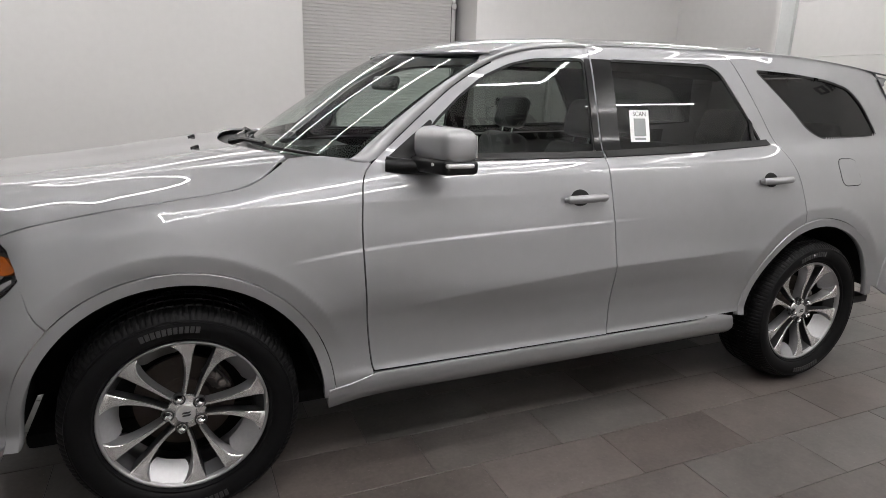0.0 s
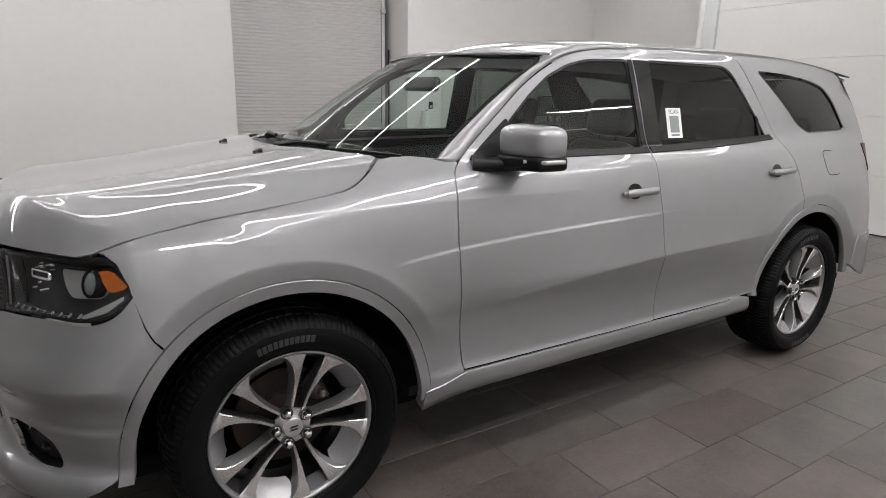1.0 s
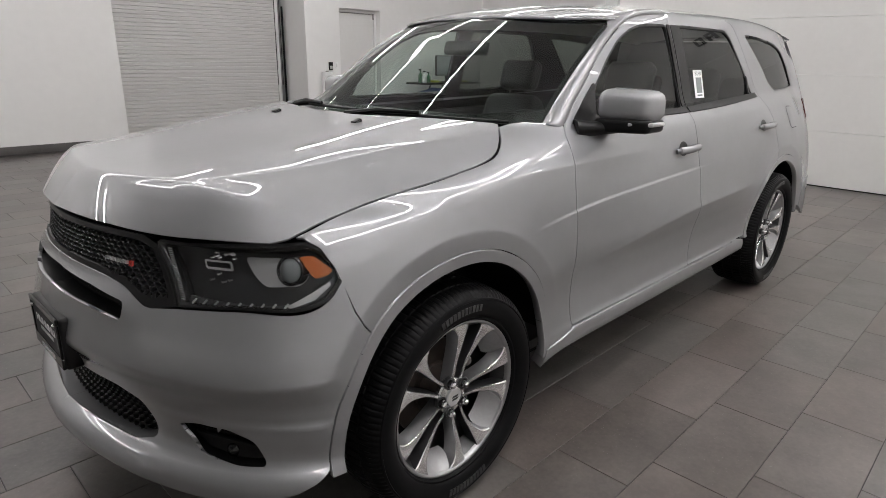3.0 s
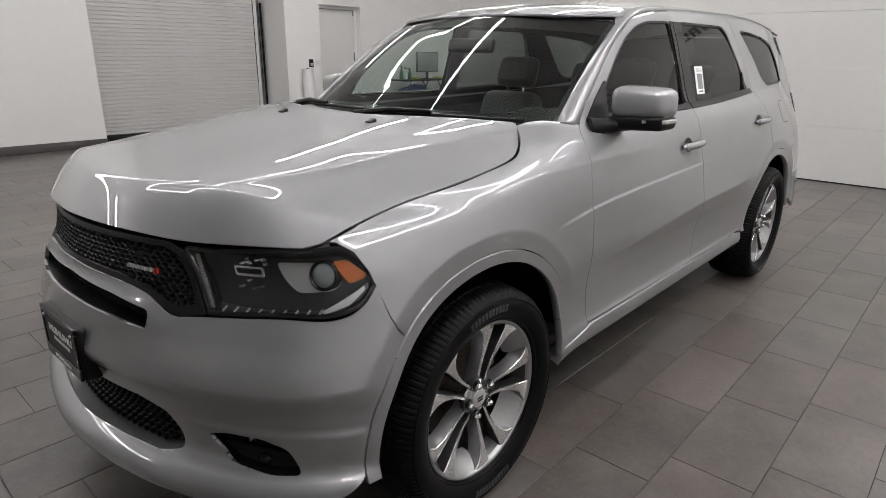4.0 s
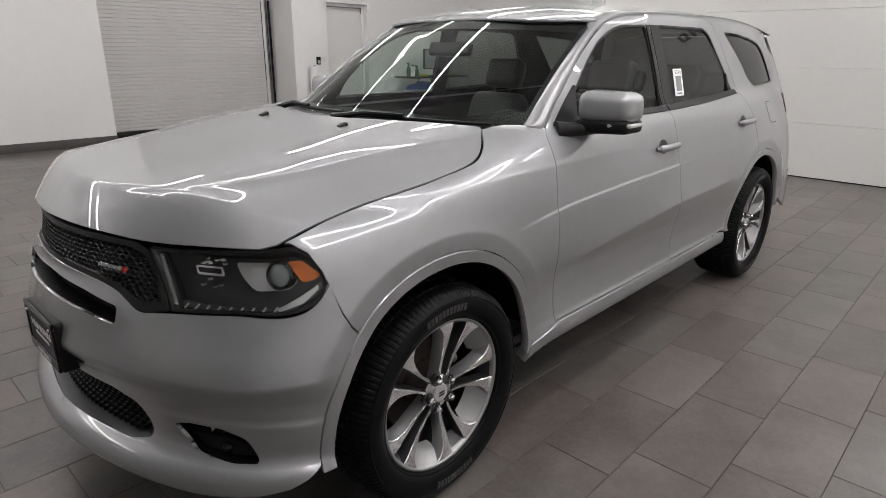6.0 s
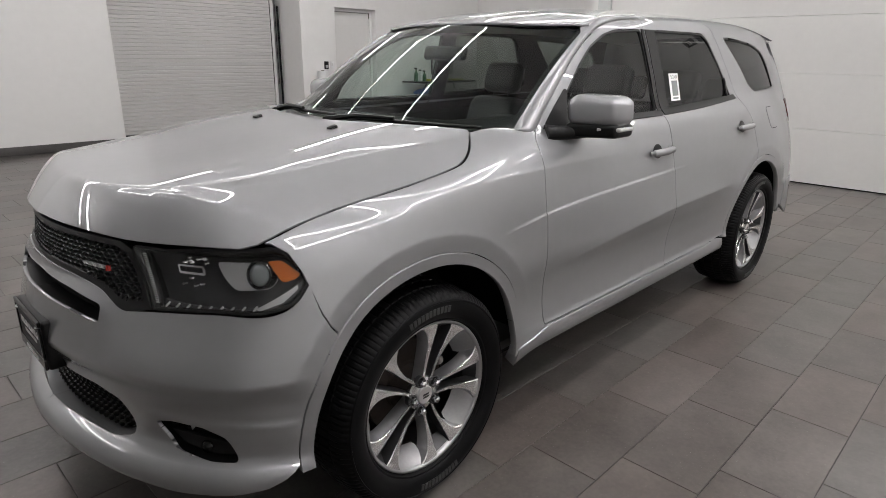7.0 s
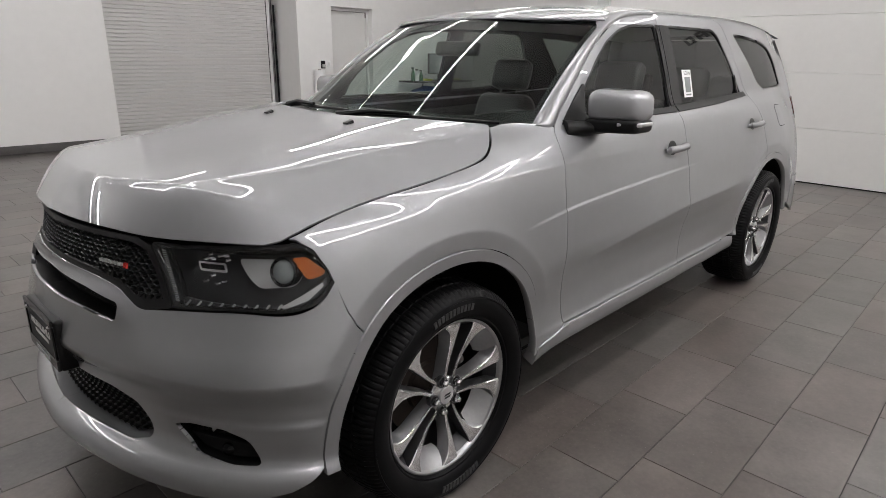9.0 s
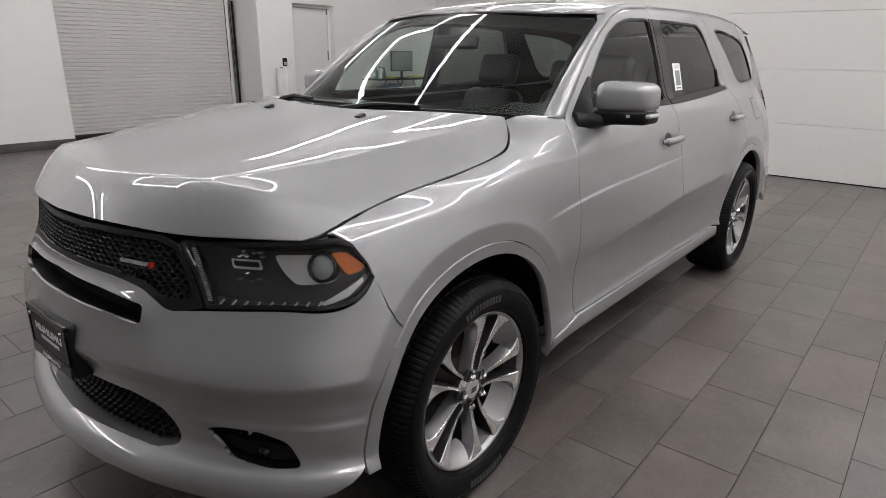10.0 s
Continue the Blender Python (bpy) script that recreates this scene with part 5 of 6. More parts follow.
both("division_bar", [(2.605, 1.278), (2.600, 1.385), (2.618, 1.365), (2.625, 1.278)], skin, GLOSSB, "black window division bar", grow=0.004)
# the front pillar between door and windshield


def pillar_skin(u, v):
    """u from the foot to the roof, v 0 at the door, 1 at the glass."""
    u, v = np.asarray(u, float), np.asarray(v, float)
    top = np.array(smoothed([(0.60, 1.228), (0.690, 1.222), (0.80, 1.310), (0.927, 1.415), (1.04, 1.502), (1.165, 1.576), (1.28, 1.624), (1.41, 1.657), (1.55, 1.673), (1.69, 1.677)], 6))
    k = np.linspace(0, 1, len(top))
    a = skin(np.interp(u, k, top[:, 0]), np.interp(u, k, top[:, 1]))
    g = wind_skin(np.full_like(u, -0.715), np.clip(u * 1.28 - 0.02, 0, 1))
    rx = np.interp(u, [0.76, 1.0], [1.19, 1.60])
    r = roof_skin(rx, np.full_like(u, -0.93))
    w = np.clip((u - 0.74) / 0.06, 0, 1)[:, None]
    b = g * (1 - w) + r * w
    vv = v[:, None]
    mid = a * (1 - vv) + b * vv
    out = np.stack([np.full_like(u, -0.35), np.full_like(u, -0.75), np.full_like(u, 0.55)], axis=1)
    return mid + out * (0.022 * 4 * vv * (1 - vv))


pl = [(u, 0.0) for u in np.linspace(0, 1, 40)] + [(u, 1.0) for u in np.linspace(1, 0, 40)]
both("windshield_pillar", pl, pillar_skin, PAINT, grid=(0.02, 0.1), depth=0)
_rx = np.linspace(1.22, 3.93, 40)
both("roof_rail", [(float(x), float(roof_rail(x)) - 0.04) for x in _rx] + [(float(x), float(roof_rail(x)) + 0.008) for x in _rx[::-1]], skin, PAINT, grow=-0.005, depth=0, grid=(0.05, 0.012))
roof_front = spline([0, 0.42, 0.62, 0.78, 0.90, 1.0], [0.998, 1.012, 1.045, 1.10, 1.165, 1.215])
roof_out = [(float(roof_front(abs(w))), w) for w in np.linspace(-1, 1, 33)] + [(3.93, 1), (3.93, -1)]
part("roof", sheet(roof_out, roof_skin, (0.04, 0.05), 0.01), PAINT, car)


# ---- dark shell behind the shut lines, liners, underbody ----
shell = [(-0.40, 0.80), (-0.42, 0.99), (-0.15, 1.06), (0.0, 1.085), (0.30, 1.14), (0.60, 1.19), (1.7, 1.20), (2.7, 1.23), (3.5, 1.25), (3.6, 1.0), (3.58, 0.47)] + arc(3.043, ARCH, 12, 172, 24) + [(2.40, 0.44), (0.6, 0.43), (0.53, 0.40)] + arc(0.0, ARCH, 2, 133, 20)
both("inner_shell", shell, skin, DARK, grow=-0.022, depth=0, grid=0.05)
upper = smoothed([(p[0], p[1] + 0.012) for p in reversed(FD_TOP)], 3) + [(2.43, 1.69), (3.0, 1.686), (3.6, 1.64), (3.72, 1.30), (2.75, 1.235), (0.70, 1.20)]
for win in (FWIN, RWIN, QWIN):
    upper = keyhole(upper, win)
both("door_aperture", upper, skin, DARK, grow=-0.02, depth=0, grid=0.02)
part("underbody", box((-0.50, -0.76, 0.27), (3.70, 0.76, 0.33), 0.02), DARK, car, "black underbody")
for wx in WHEELS_X:
    for fl in (1, -1):
        bm = bmesh.new()
        rows = []
        for y, r in ((-0.912, ARCH - 0.034), (-0.88, ARCH - 0.022), (-0.56, ARCH - 0.02)):
            rows.append([bm.verts.new((x, y * fl, z)) for x, z in arc(wx, r, 12, 172 if wx else 181, 40)])
        for r0, r1 in zip(rows, rows[1:]):
            for k in range(39):
                bm.faces.new((r0[k], r0[k + 1], r1[k + 1], r1[k]))
        bm.faces.new(rows[-1])
        part("wheel_liner", bm, DARK, car, "black wheel arch liner")

# ---- wheels ----
LEDGEM = plain("grey_alloy_ledge", (0.36, 0.36, 0.365), 0.38, metal=0.8, amount=0.06, scale=6, bump=0.05)
MARK = plain("raised_rubber", (0.035, 0.035, 0.036), 0.4, amount=0.2, scale=30)
WR, RR = 0.389, 0.272


def tyre_mesh():
    bm = bmesh.new()
    prof = [(0.262, 0.015), (0.270, -0.004), (0.276, -0.013), (0.278, -0.018), (0.284, -0.019), (0.287, -0.023), (0.300, -0.030), (0.318, -0.036), (0.335, -0.0365), (0.346, -0.033), (0.348, -0.0355), (0.352, -0.034), (0.354, -0.029), (0.366, -0.019), (0.376, -0.003)]
    groove = [0.036, 0.088, 0.142, 0.194]
    y = 0.010
    tread = [(0.379, 0.010)]
    for g in groove:
        tread += [(WR - 0.0015 - 0.9 * (g - 0.115) ** 2, g - 0.006), (WR - 0.011, g - 0.004), (WR - 0.011, g + 0.004), (WR - 0.0015 - 0.9 * (g - 0.115) ** 2, g + 0.006)]
    prof += tread + [(0.379, 0.220), (0.374, 0.228), (0.35, 0.25), (0.31, 0.252), (0.262, 0.215)]
    rings = add_lathe(bm, prof, 480)
    # shoulder blocks: sipes pressed into the shoulders
    for k in range(480):
        if k % 4 == 0:
            for i, (r, yy) in enumerate(prof):
                if 0.365 < r < 0.3885 and (yy < 0.034 or yy > 0.196):
                    v = rings[i][k]
                    d = Vector((v.co.x, 0, v.co.z)).normalized()
                    v.co -= d * 0.004
        if k % 6 == 1:
            for i, (r, yy) in enumerate(prof):
                if r > 0.3815 and 0.034 < yy < 0.196:
                    v = rings[i][k]
                    v.co -= Vector((v.co.x, 0, v.co.z)).normalized() * 0.005
    me = mesh_of("tyre", bm, RUBBER)
    me.set_sharp_from_angle(angle=radians(28))
    return me


def mark_mesh():
    """One raised unreadable mark of the side wall."""
    bm = bmesh.new()
    a0, a1, lo, hi = 0.0, radians(2.2), 0.312, 0.334
    q = [(lo, a0), (lo, a1), (hi, a1 - 0.004), (hi, a0 - 0.004)]
    top = [bm.verts.new((r * math.cos(a), -0.0385, r * math.sin(a))) for r, a in q]
    low = [bm.verts.new((r * math.cos(a), -0.026, r * math.sin(a))) for r, a in q]
    bm.faces.new(top)
    for i in range(4):
        bm.faces.new((top[i], top[(i + 1) % 4], low[(i + 1) % 4], low[i]))
    return mesh_of("sidewall_mark", bm, MARK, False)


def barrel_mesh():
    bm = bmesh.new()
    add_lathe(bm, [(RR - 0.010, 0.008), (RR, -0.004), (RR - 0.002, -0.009), (RR - 0.008, -0.007), (RR - 0.013, -0.002), (RR - 0.016, 0.012), (RR - 0.022, 0.05), (RR - 0.03, 0.10), (RR - 0.03, 0.20), (RR, 0.215)], 96)
    me = mesh_of("wheel", bm, LEDGEM)
    me.materials.append(POCKET)
    for f in me.polygons:
        if f.center.y > 0.008:
            f.material_index = 1
    return me


def spoke_y(r):
    """Height of the wheel's face, out of which the spokes are cut."""
    return float(spline([0.0, 0.045, 0.10, 0.19, 0.25, 0.27], [0.022, 0.020, 0.020, 0.008, -0.002, -0.004])(r))


def spoke_mesh(side):
    """One of a pair of spokes that start together at the hub and spread to the rim."""
    lead = [(0.036, 36, 22), (0.055, 27, 17), (0.080, 19.0, 12.0), (0.12, 14.9, 9.4), (0.17, 14.6, 8.6), (0.215, 16.9, 8.2), (0.243, 20.8, 7.8), (0.264, 26.0, 7.2)]
    bm = bmesh.new()
    rows = []
    for r, outer, inner in smoothed(lead, 3):
        row = []
        wid = radians(outer - inner)
        slope = radians(0.7 + 1.2 * max(0.0, min(1.0, (r - 0.07) / 0.12)))
        for a, dip in ((radians(outer) + slope, 0.050), (radians(outer), 0.003), (radians(outer) - wid * 0.08, 0.0), (radians(inner) + wid * 0.08, 0.0), (radians(inner), 0.003), (radians(inner) - 0.01, 0.045)):
            row.append(bm.verts.new((r * math.cos(a * side), spoke_y(r) + dip, r * math.sin(a * side))))
        rows.append(row)
    for r0, r1 in zip(rows, rows[1:]):
        for k in range(5):
            bm.faces.new((r0[k], r0[k + 1], r1[k + 1], r1[k]))
    me = mesh_of("spoke", bm, ALLOY)
    me.materials.append(POCKET)
    me.materials.append(LEDGEM)
    for k, f in enumerate(me.polygons):
        f.material_index = (2, 0, 0, 0, 1)[k % 5]
    me.set_sharp_from_angle(angle=radians(30))
    return me


def pocket_mesh():
    """The cast floor between the two spokes of a pair, towards the rim."""
    bm = bmesh.new()
    rows = []
    for r, w in ((0.232, 8.0), (0.240, 8.2), (0.248, 8.4), (0.256, 8.5), (0.264, 8.5)):
        rows.append([bm.verts.new((r * math.cos(radians(a)), max(-0.003, 0.055 - (r - 0.232) * 1.85), r * math.sin(radians(a)))) for a in np.linspace(-w, w, 9)])
    for r0, r1 in zip(rows, rows[1:]):
        for k in range(8):
            bm.faces.new((r0[k], r0[k + 1], r1[k + 1], r1[k]))
    return mesh_of("pocket", bm, POCKET)


def ledge_mesh():
    """The sloping ledge of the rim at the foot of a wide opening."""
    bm = bmesh.new()
    rows = []
    for r, y, w in ((0.206, 0.068, 13), (0.215, 0.056, 15.5), (0.232, 0.036, 16.5), (0.250, 0.012, 15.5), (0.262, -0.001, 15)):
        rows.append([bm.verts.new((r * math.cos(radians(a)), y, r * math.sin(radians(a)))) for a in np.linspace(36 - w, 36 + w, 9)])
    for r0, r1 in zip(rows, rows[1:]):
        for k in range(8):
            bm.faces.new((r0[k], r0[k + 1], r1[k + 1], r1[k]))
    return mesh_of("rim_ledge", bm, LEDGEM)





def lathe_mesh(name, prof, mat, n=40):
    bm = bmesh.new()
    add_lathe(bm, prof, n)
    me = mesh_of(name, bm, mat)
    me.set_sharp_from_angle(angle=radians(30))
    return me


def nut_mesh():
    bm = bmesh.new()
    add_lathe(bm, [(0.0135, 0.02), (0.0135, -0.002), (0.0115, -0.008), (0.006, -0.012), (0.0, -0.0128)], 6)
    return mesh_of("lug_nut", bm, CHROME, False)


def caliper_mesh():
    bm = bmesh.new()
    pts = [(0.105, 22), (0.165, 14), (0.175, 58), (0.115, 62)]
    for y0, y1 in ((0.075, 0.12),):
        va = [bm.verts.new((r * math.cos(radians(a)), y0, r * math.sin(radians(a)))) for r, a in pts]
        vb = [bm.verts.new((r * math.cos(radians(a)), y1, r * math.sin(radians(a)))) for r, a in pts]
        bm.faces.new(va)
        bm.faces.new(vb)
        for k in range(4):
            bm.faces.new((va[k], va[(k + 1) % 4], vb[(k + 1) % 4], vb[k]))
    bmesh.ops.bevel(bm, geom=bm.edges[:], offset=0.008, segments=2, affect="EDGES")
    for a in (28, 50):
        c = (0.14 * math.cos(radians(a)), 0.072, 0.14 * math.sin(radians(a)))
        add_lathe(bm, [(0.016, 0.01), (0.016, -0.006), (0.010, -0.012), (0, -0.012)], 14, c)
    return mesh_of("brake_caliper", bm, STEEL)


TYRE, MARKS, BARREL, SPOKE_A, SPOKE_B, POCK, LEDGE, NUT, CALIPER = tyre_mesh(), mark_mesh(), barrel_mesh(), spoke_mesh(1), spoke_mesh(-1), pocket_mesh(), ledge_mesh(), nut_mesh(), caliper_mesh()
HUB = lathe_mesh("hub", [(0.060, 0.05), (0.064, 0.030), (0.060, 0.024), (0.040, 0.022), (0.034, 0.020)], ALLOY)
SEATN = lathe_mesh("lug_seat", [(0.0215, 0.03), (0.0205, 0.015), (0.0165, 0.015), (0.0150, 0.026), (0.0, 0.027)], POCKET, 20)
CAP = lathe_mesh("centre_cap", [(0.033, 0.026), (0.033, 0.014), (0.030, 0.011), (0.0, 0.010)], SATIN)
DISC = lathe_mesh("brake_disc", [(0.0, 0.10), (0.085, 0.10), (0.09, 0.115), (0.168, 0.115), (0.168, 0.135)], RUST, 64)
DRUMB = lathe_mesh("wheel_back", [(0.0, 0.17), (0.235, 0.17)], DARK, 40)


def cap_stripes():
    bm = bmesh.new()
    for k in (-1, 1):
        q = [(-0.014, -0.004), (0.010, -0.004), (0.016, 0.002), (-0.008, 0.002)]
        top = [bm.verts.new((x, 0.0085, z + k * 0.005)) for x, z in q]
        low = [bm.verts.new((x, 0.0115, z + k * 0.005)) for x, z in q]
        bm.faces.new(top)
        for i in range(4):
            bm.faces.new((top[i], top[(i + 1) % 4], low[(i + 1) % 4], low[i]))
    return mesh_of("cap_stripes", bm, INK, False)


STRIPES = cap_stripes()


def wheel(x, y, turn, spin):
    """A wheel with its face to -y before the turn."""
    w = new("wheel", BARREL)
    w.parent = car
    w.matrix_basis = pose(x, y, WZ + 0.004, 0, 0, turn)
    tagged(w, "machined alloy wheel with five pairs of spokes, black tyre")

    def sub(name, me, angle=0.0, off=(0, 0, 0), fixed=False):
        o = new(name, me)
        o.parent = w
        o.matrix_basis = Matrix.Rotation(radians(-(angle + (0 if fixed else spin))), 4, "Y") @ Matrix.Translation(off)
        return o
    tagged(sub("tyre", TYRE), "black road tyre with treaded shoulder")
    for base in ((95, 275) if turn == 0 else ()):
        for k in range(11):
            sub("sidewall_mark", MARKS, base + (k - 5.5) * 3.0)
    tagged(sub("brake_disc", DISC, fixed=True), "rusty brown brake disc")
    sub("wheel_back", DRUMB)
    tagged(sub("brake_caliper", CALIPER, 0, fixed=True), "grey steel brake caliper")
    sub("hub", HUB)
    tagged(sub("centre_cap", CAP), "round silver centre cap")
    sub("cap_stripes", STRIPES)
    for k in range(5):
        sub("spoke", SPOKE_A, 72 * k)
        sub("spoke", SPOKE_B, 72 * k)
        sub("pocket", POCK, 72 * k)
        sub("rim_ledge", LEDGE, 72 * k)
        sub("lug_seat", SEATN, 72 * k + 36, (0.0565, 0, 0))
        sub("lug_nut", NUT, 72 * k + 36, (0.0565, 0.006, 0))


wheel(0.0, -0.915, 0, 0)
wheel(3.043, -0.915, 0, 4)
wheel(0.0, 0.915, 180, 10)
wheel(3.043, 0.915, 180, 30)


# ---- mirrors, handles, small fittings ----
def rounded_block(lo, hi, r, shape):
    bm = box(lo, hi, r, 4)
    for v in bm.verts:
        v.co = shape(v.co)
    return bm


for fl in (1, -1):
    mir = new("side_mirror")
    mir.parent = car

    def shape(c):
        """Tapered towards the car and swept back at its outer end."""
        q = (-0.86 - c.y) / 0.20
        x = c.x + 0.035 * q * q + 0.02 * q
        z = c.z - 0.010 * q * max(0, (c.z - 1.22) / 0.12) - 0.012 * max(0, 0.9 - c.x) * 8 * max(0, (c.z - 1.27) / 0.07)
        q = settled((x, c.y, z))
        return Vector((q.x, q.y * fl, q.z))
    part("mirror_cap", rounded_block((0.826, -1.070, 1.230), (0.953, -0.856, 1.360), 0.040, shape), PAINT, mir)
    part("mirror_base", rounded_block((0.822, -1.062, 1.190), (0.955, -0.856, 1.246), 0.018, shape), BLACK, mir, "black lower shell")
    bm = bmesh.new()
    add_tube(bm, [settled(c) * Vector((1, fl, 1)) for c in ((0.745, -0.822, 1.205), (0.79, -0.845, 1.205), (0.85, -0.885, 1.206), (0.92, -0.93, 1.208))], [0.036, 0.030, 0.026, 0.022], 16)
    part("mirror_arm", bm, BLACK, mir, "black mirror arm")
    part("mirror_glass", rounded_block((0.953, -1.045, 1.248), (0.959, -0.875, 1.335), 0.003, shape), CHROME, mir, "mirror glass")
    part("turn_signal", rounded_block((0.826, -1.072, 1.216), (0.925, -0.985, 1.233), 0.006, shape), SATIN, mir, "clear turn signal strip")
    tagged(mir, "silver door mirror with black base")


def handle(x0, x1, z, fl, key):
    th = new("door_handle")
    th.parent = car
    y = lambda x, out: -skin(np.array([x]), np.array([z]))[0][1] * -1 - out
    bm = bmesh.new()
    pts = smoothed([(x0, y(x0, 0.004), z - 0.004), (x0 + 0.03, y(x0, 0.026), z), (0.5 * (x0 + x1), y(0.5 * (x0 + x1), 0.036), z + 0.003), (x1 - 0.05, y(x1, 0.032), z + 0.004), (x1 - 0.02, y(x1, 0.028), z + 0.004), (x1, y(x1, 0.003), z + 0.003)], 5)
    add_tube(bm, pts, [0.010] * 3 + [0.0165] * (len(pts) - 6) + [0.013] * 3, 14)
    for v in bm.verts:
        v.co.z = z + (v.co.z - z) * 1.05
        v.co.y *= fl
    part("grip", bm, PAINT, th)
    cx = x0 + 0.38 * (x1 - x0)
    # the recess isn't cut: a flat black ellipse paints its shade
    cup_shade = [(cx + 0.046 * math.cos(a), z + 0.003 + 0.034 * math.sin(a)) for a in np.linspace(0, 2 * math.pi, 24)[:-1]]
    part("cup_shade", sheet(cup_shade, skin, 0.01, 0, fl, 0.0015), BLACK, th, "flat dark patch for the shade in the finger recess")
    if key:
        bm = bmesh.new()
        bmesh.ops.create_cone(bm, segments=14, radius1=0.0065, radius2=0.0065, depth=0.004, cap_ends=True, matrix=Matrix.Translation((x1 - 0.035, (y(x1 - 0.035, 0.0445)) * fl, z + 0.005)) @ Matrix.Rotation(radians(90), 4, "X"))
        part("lock_cylinder", bm, BLACK, th, "small black key lock")
    return tagged(th, "silver pull handle")


for fl in (1, -1):
    handle(1.475, 1.672, 1.062, fl, True)
    handle(2.585, 2.785, 1.100, fl, False)
    fuel = rounded([(3.19, 1.188), (3.345, 1.184), (3.36, 1.055), (3.20, 1.055)], 0.04, 5)
    if fl == 1:
        ring_dark = part("fuel_door_gap", sheet(keyhole(inset(fuel, -0.004), inset(fuel, 0.0005), 0.02), skin, 0.02, 0, fl, 0.0012), DARK, car)
        part("fuel_door", sheet(fuel, skin, 0.02, 0.004, fl, 0.003), PAINT, car)
    part("tail_lamp", sheet(rounded([(3.87, 1.22), (4.25, 1.20), (4.25, 1.05), (3.96, 1.03), (3.90, 1.12)], 0.03), skin, 0.02, 0.01, fl, 0.006), TAIL, car, "dark red tail lamp")
    part("rear_bumper", sheet([(3.60, 0.47), (3.625, 0.62), (3.64, 0.66), (S_TAIL, 0.66), (S_TAIL, 0.36), (3.85, 0.37), (3.72, 0.41), (3.64, 0.45)], skin, 0.04, 0.02, fl, 0.006), PAINT, car)


def spoiler():
    bm = bmesh.new()
    rows = []
    for y in np.linspace(-0.56, 0.56, 19):
        a = abs(y) / 0.60
        x = 3.965 - 0.07 * a ** 4
        z0 = 1.670 - 0.076 * a ** 2.6
        rows.append([bm.verts.new(p) for p in ((3.80, y, z0 + 0.022), (3.92, y, z0 + 0.006), (x - 0.01, y, z0 - 0.018), (x, y, z0 - 0.028), (x - 0.01, y, z0 - 0.036), (3.80, y, z0 - 0.05))])
    for r0, r1 in zip(rows, rows[1:]):
        for k in range(5):
            bm.faces.new((r0[k], r0[k + 1], r1[k + 1], r1[k]))
    bm.faces.new(rows[0])
    bm.faces.new(rows[-1])
    return bm


part("roof_spoiler", spoiler(), PAINT, car)
bm = bmesh.new()
add_box(bm, (-0.08, -0.03, -0.03), (0.08, 0.03, 0.055), 0.014, 3)
for v in bm.verts:
    if v.co.z > 0.02:
        v.co.x *= 0.6
        v.co.y *= 0.5
    v.co += Vector((3.45, 0.0, float(roof_skin([3.45], [0.0])[0][2]) + 0.004))
part("antenna", bm, PAINT, car, "short roof antenna pod")
for fl in (1, -1):
    bm = bmesh.new()
    p = hood_skin(np.array([0.104]), np.array([-0.29 * fl]))[0]
    add_box(bm, (p[0] - 0.016, p[1] - 0.016, p[2] - 0.004), (p[0] + 0.018, p[1] + 0.016, p[2] + 0.014), 0.006, 2)
    for v in bm.verts:
        if v.co.z > p[2] + 0.006 and v.co.x < p[0]:
            v.co.z -= 0.008
    part("washer_nozzle", bm, BLACK, car, "small black washer nozzle")

# licence plate holder
plate = new("plate_holder")
plate.parent = car
part("bracket", box((-0.934, -0.158, 0.522), (-0.855, 0.158, 0.690), 0.012, 3), BLACK, plate, "black plastic bracket")
bm = bmesh.new()
for lo, hi in (((-0.941, -0.150, 0.672), (-0.932, 0.150, 0.690)), ((-0.941, -0.150, 0.525), (-0.932, 0.150, 0.560)), ((-0.941, -0.150, 0.560), (-0.932, -0.136, 0.672)), ((-0.941, 0.136, 0.560), (-0.932, 0.150, 0.672))):
    add_box(bm, lo, hi, 0.002, 1)
part("plate_frame", bm, GLOSSB, plate, "gloss black plate frame")
part("plate_sheet", box((-0.937, -0.150, 0.560), (-0.933, 0.150, 0.672)), INK, plate, "black dealer plate")
for name, y0, y1, z0, z1, n in (("plate_bar", -0.105, 0.105, 0.617, 0.640, 6), ("plate_bar", -0.075, 0.065, 0.594, 0.606, 10), ("frame_bar", -0.07, 0.07, 0.536, 0.549, 6)):
    xx = -0.9385 if name == "plate_bar" else -0.9425
    for k in range(n):
        a, step = y0 + (y1 - y0) * k / n, (y1 - y0) / n
        bm = bmesh.new()
        add_box(bm, (xx, a, z0), (xx + 0.002, a + step * 0.18, z1), 0)
        add_box(bm, (xx, a + step * 0.18, z0 + (z1 - z0) * (0.4 if k % 2 else 0.0)), (xx + 0.002, a + step * 0.62, z0 + (z1 - z0) * (0.62 if k % 2 else 0.22)), 0)
        add_box(bm, (xx, a + step * 0.62, z0), (xx + 0.002, a + step * 0.78, z1), 0)
        part(name, bm, PLATEW, plate, smooth=False)
for y in (-0.12, 0.12):
    bm = bmesh.new()
    bmesh.ops.create_uvsphere(bm, u_segments=10, v_segments=6, radius=0.007, matrix=Matrix.Translation((-0.939, y, 0.662)))
    part("plate_screw", bm, CHROME, plate)
plate.location = (0.020, 0, 0.012)
tagged(plate, "black dealer plate in a plastic holder")

# ---- cowl and wipers ----


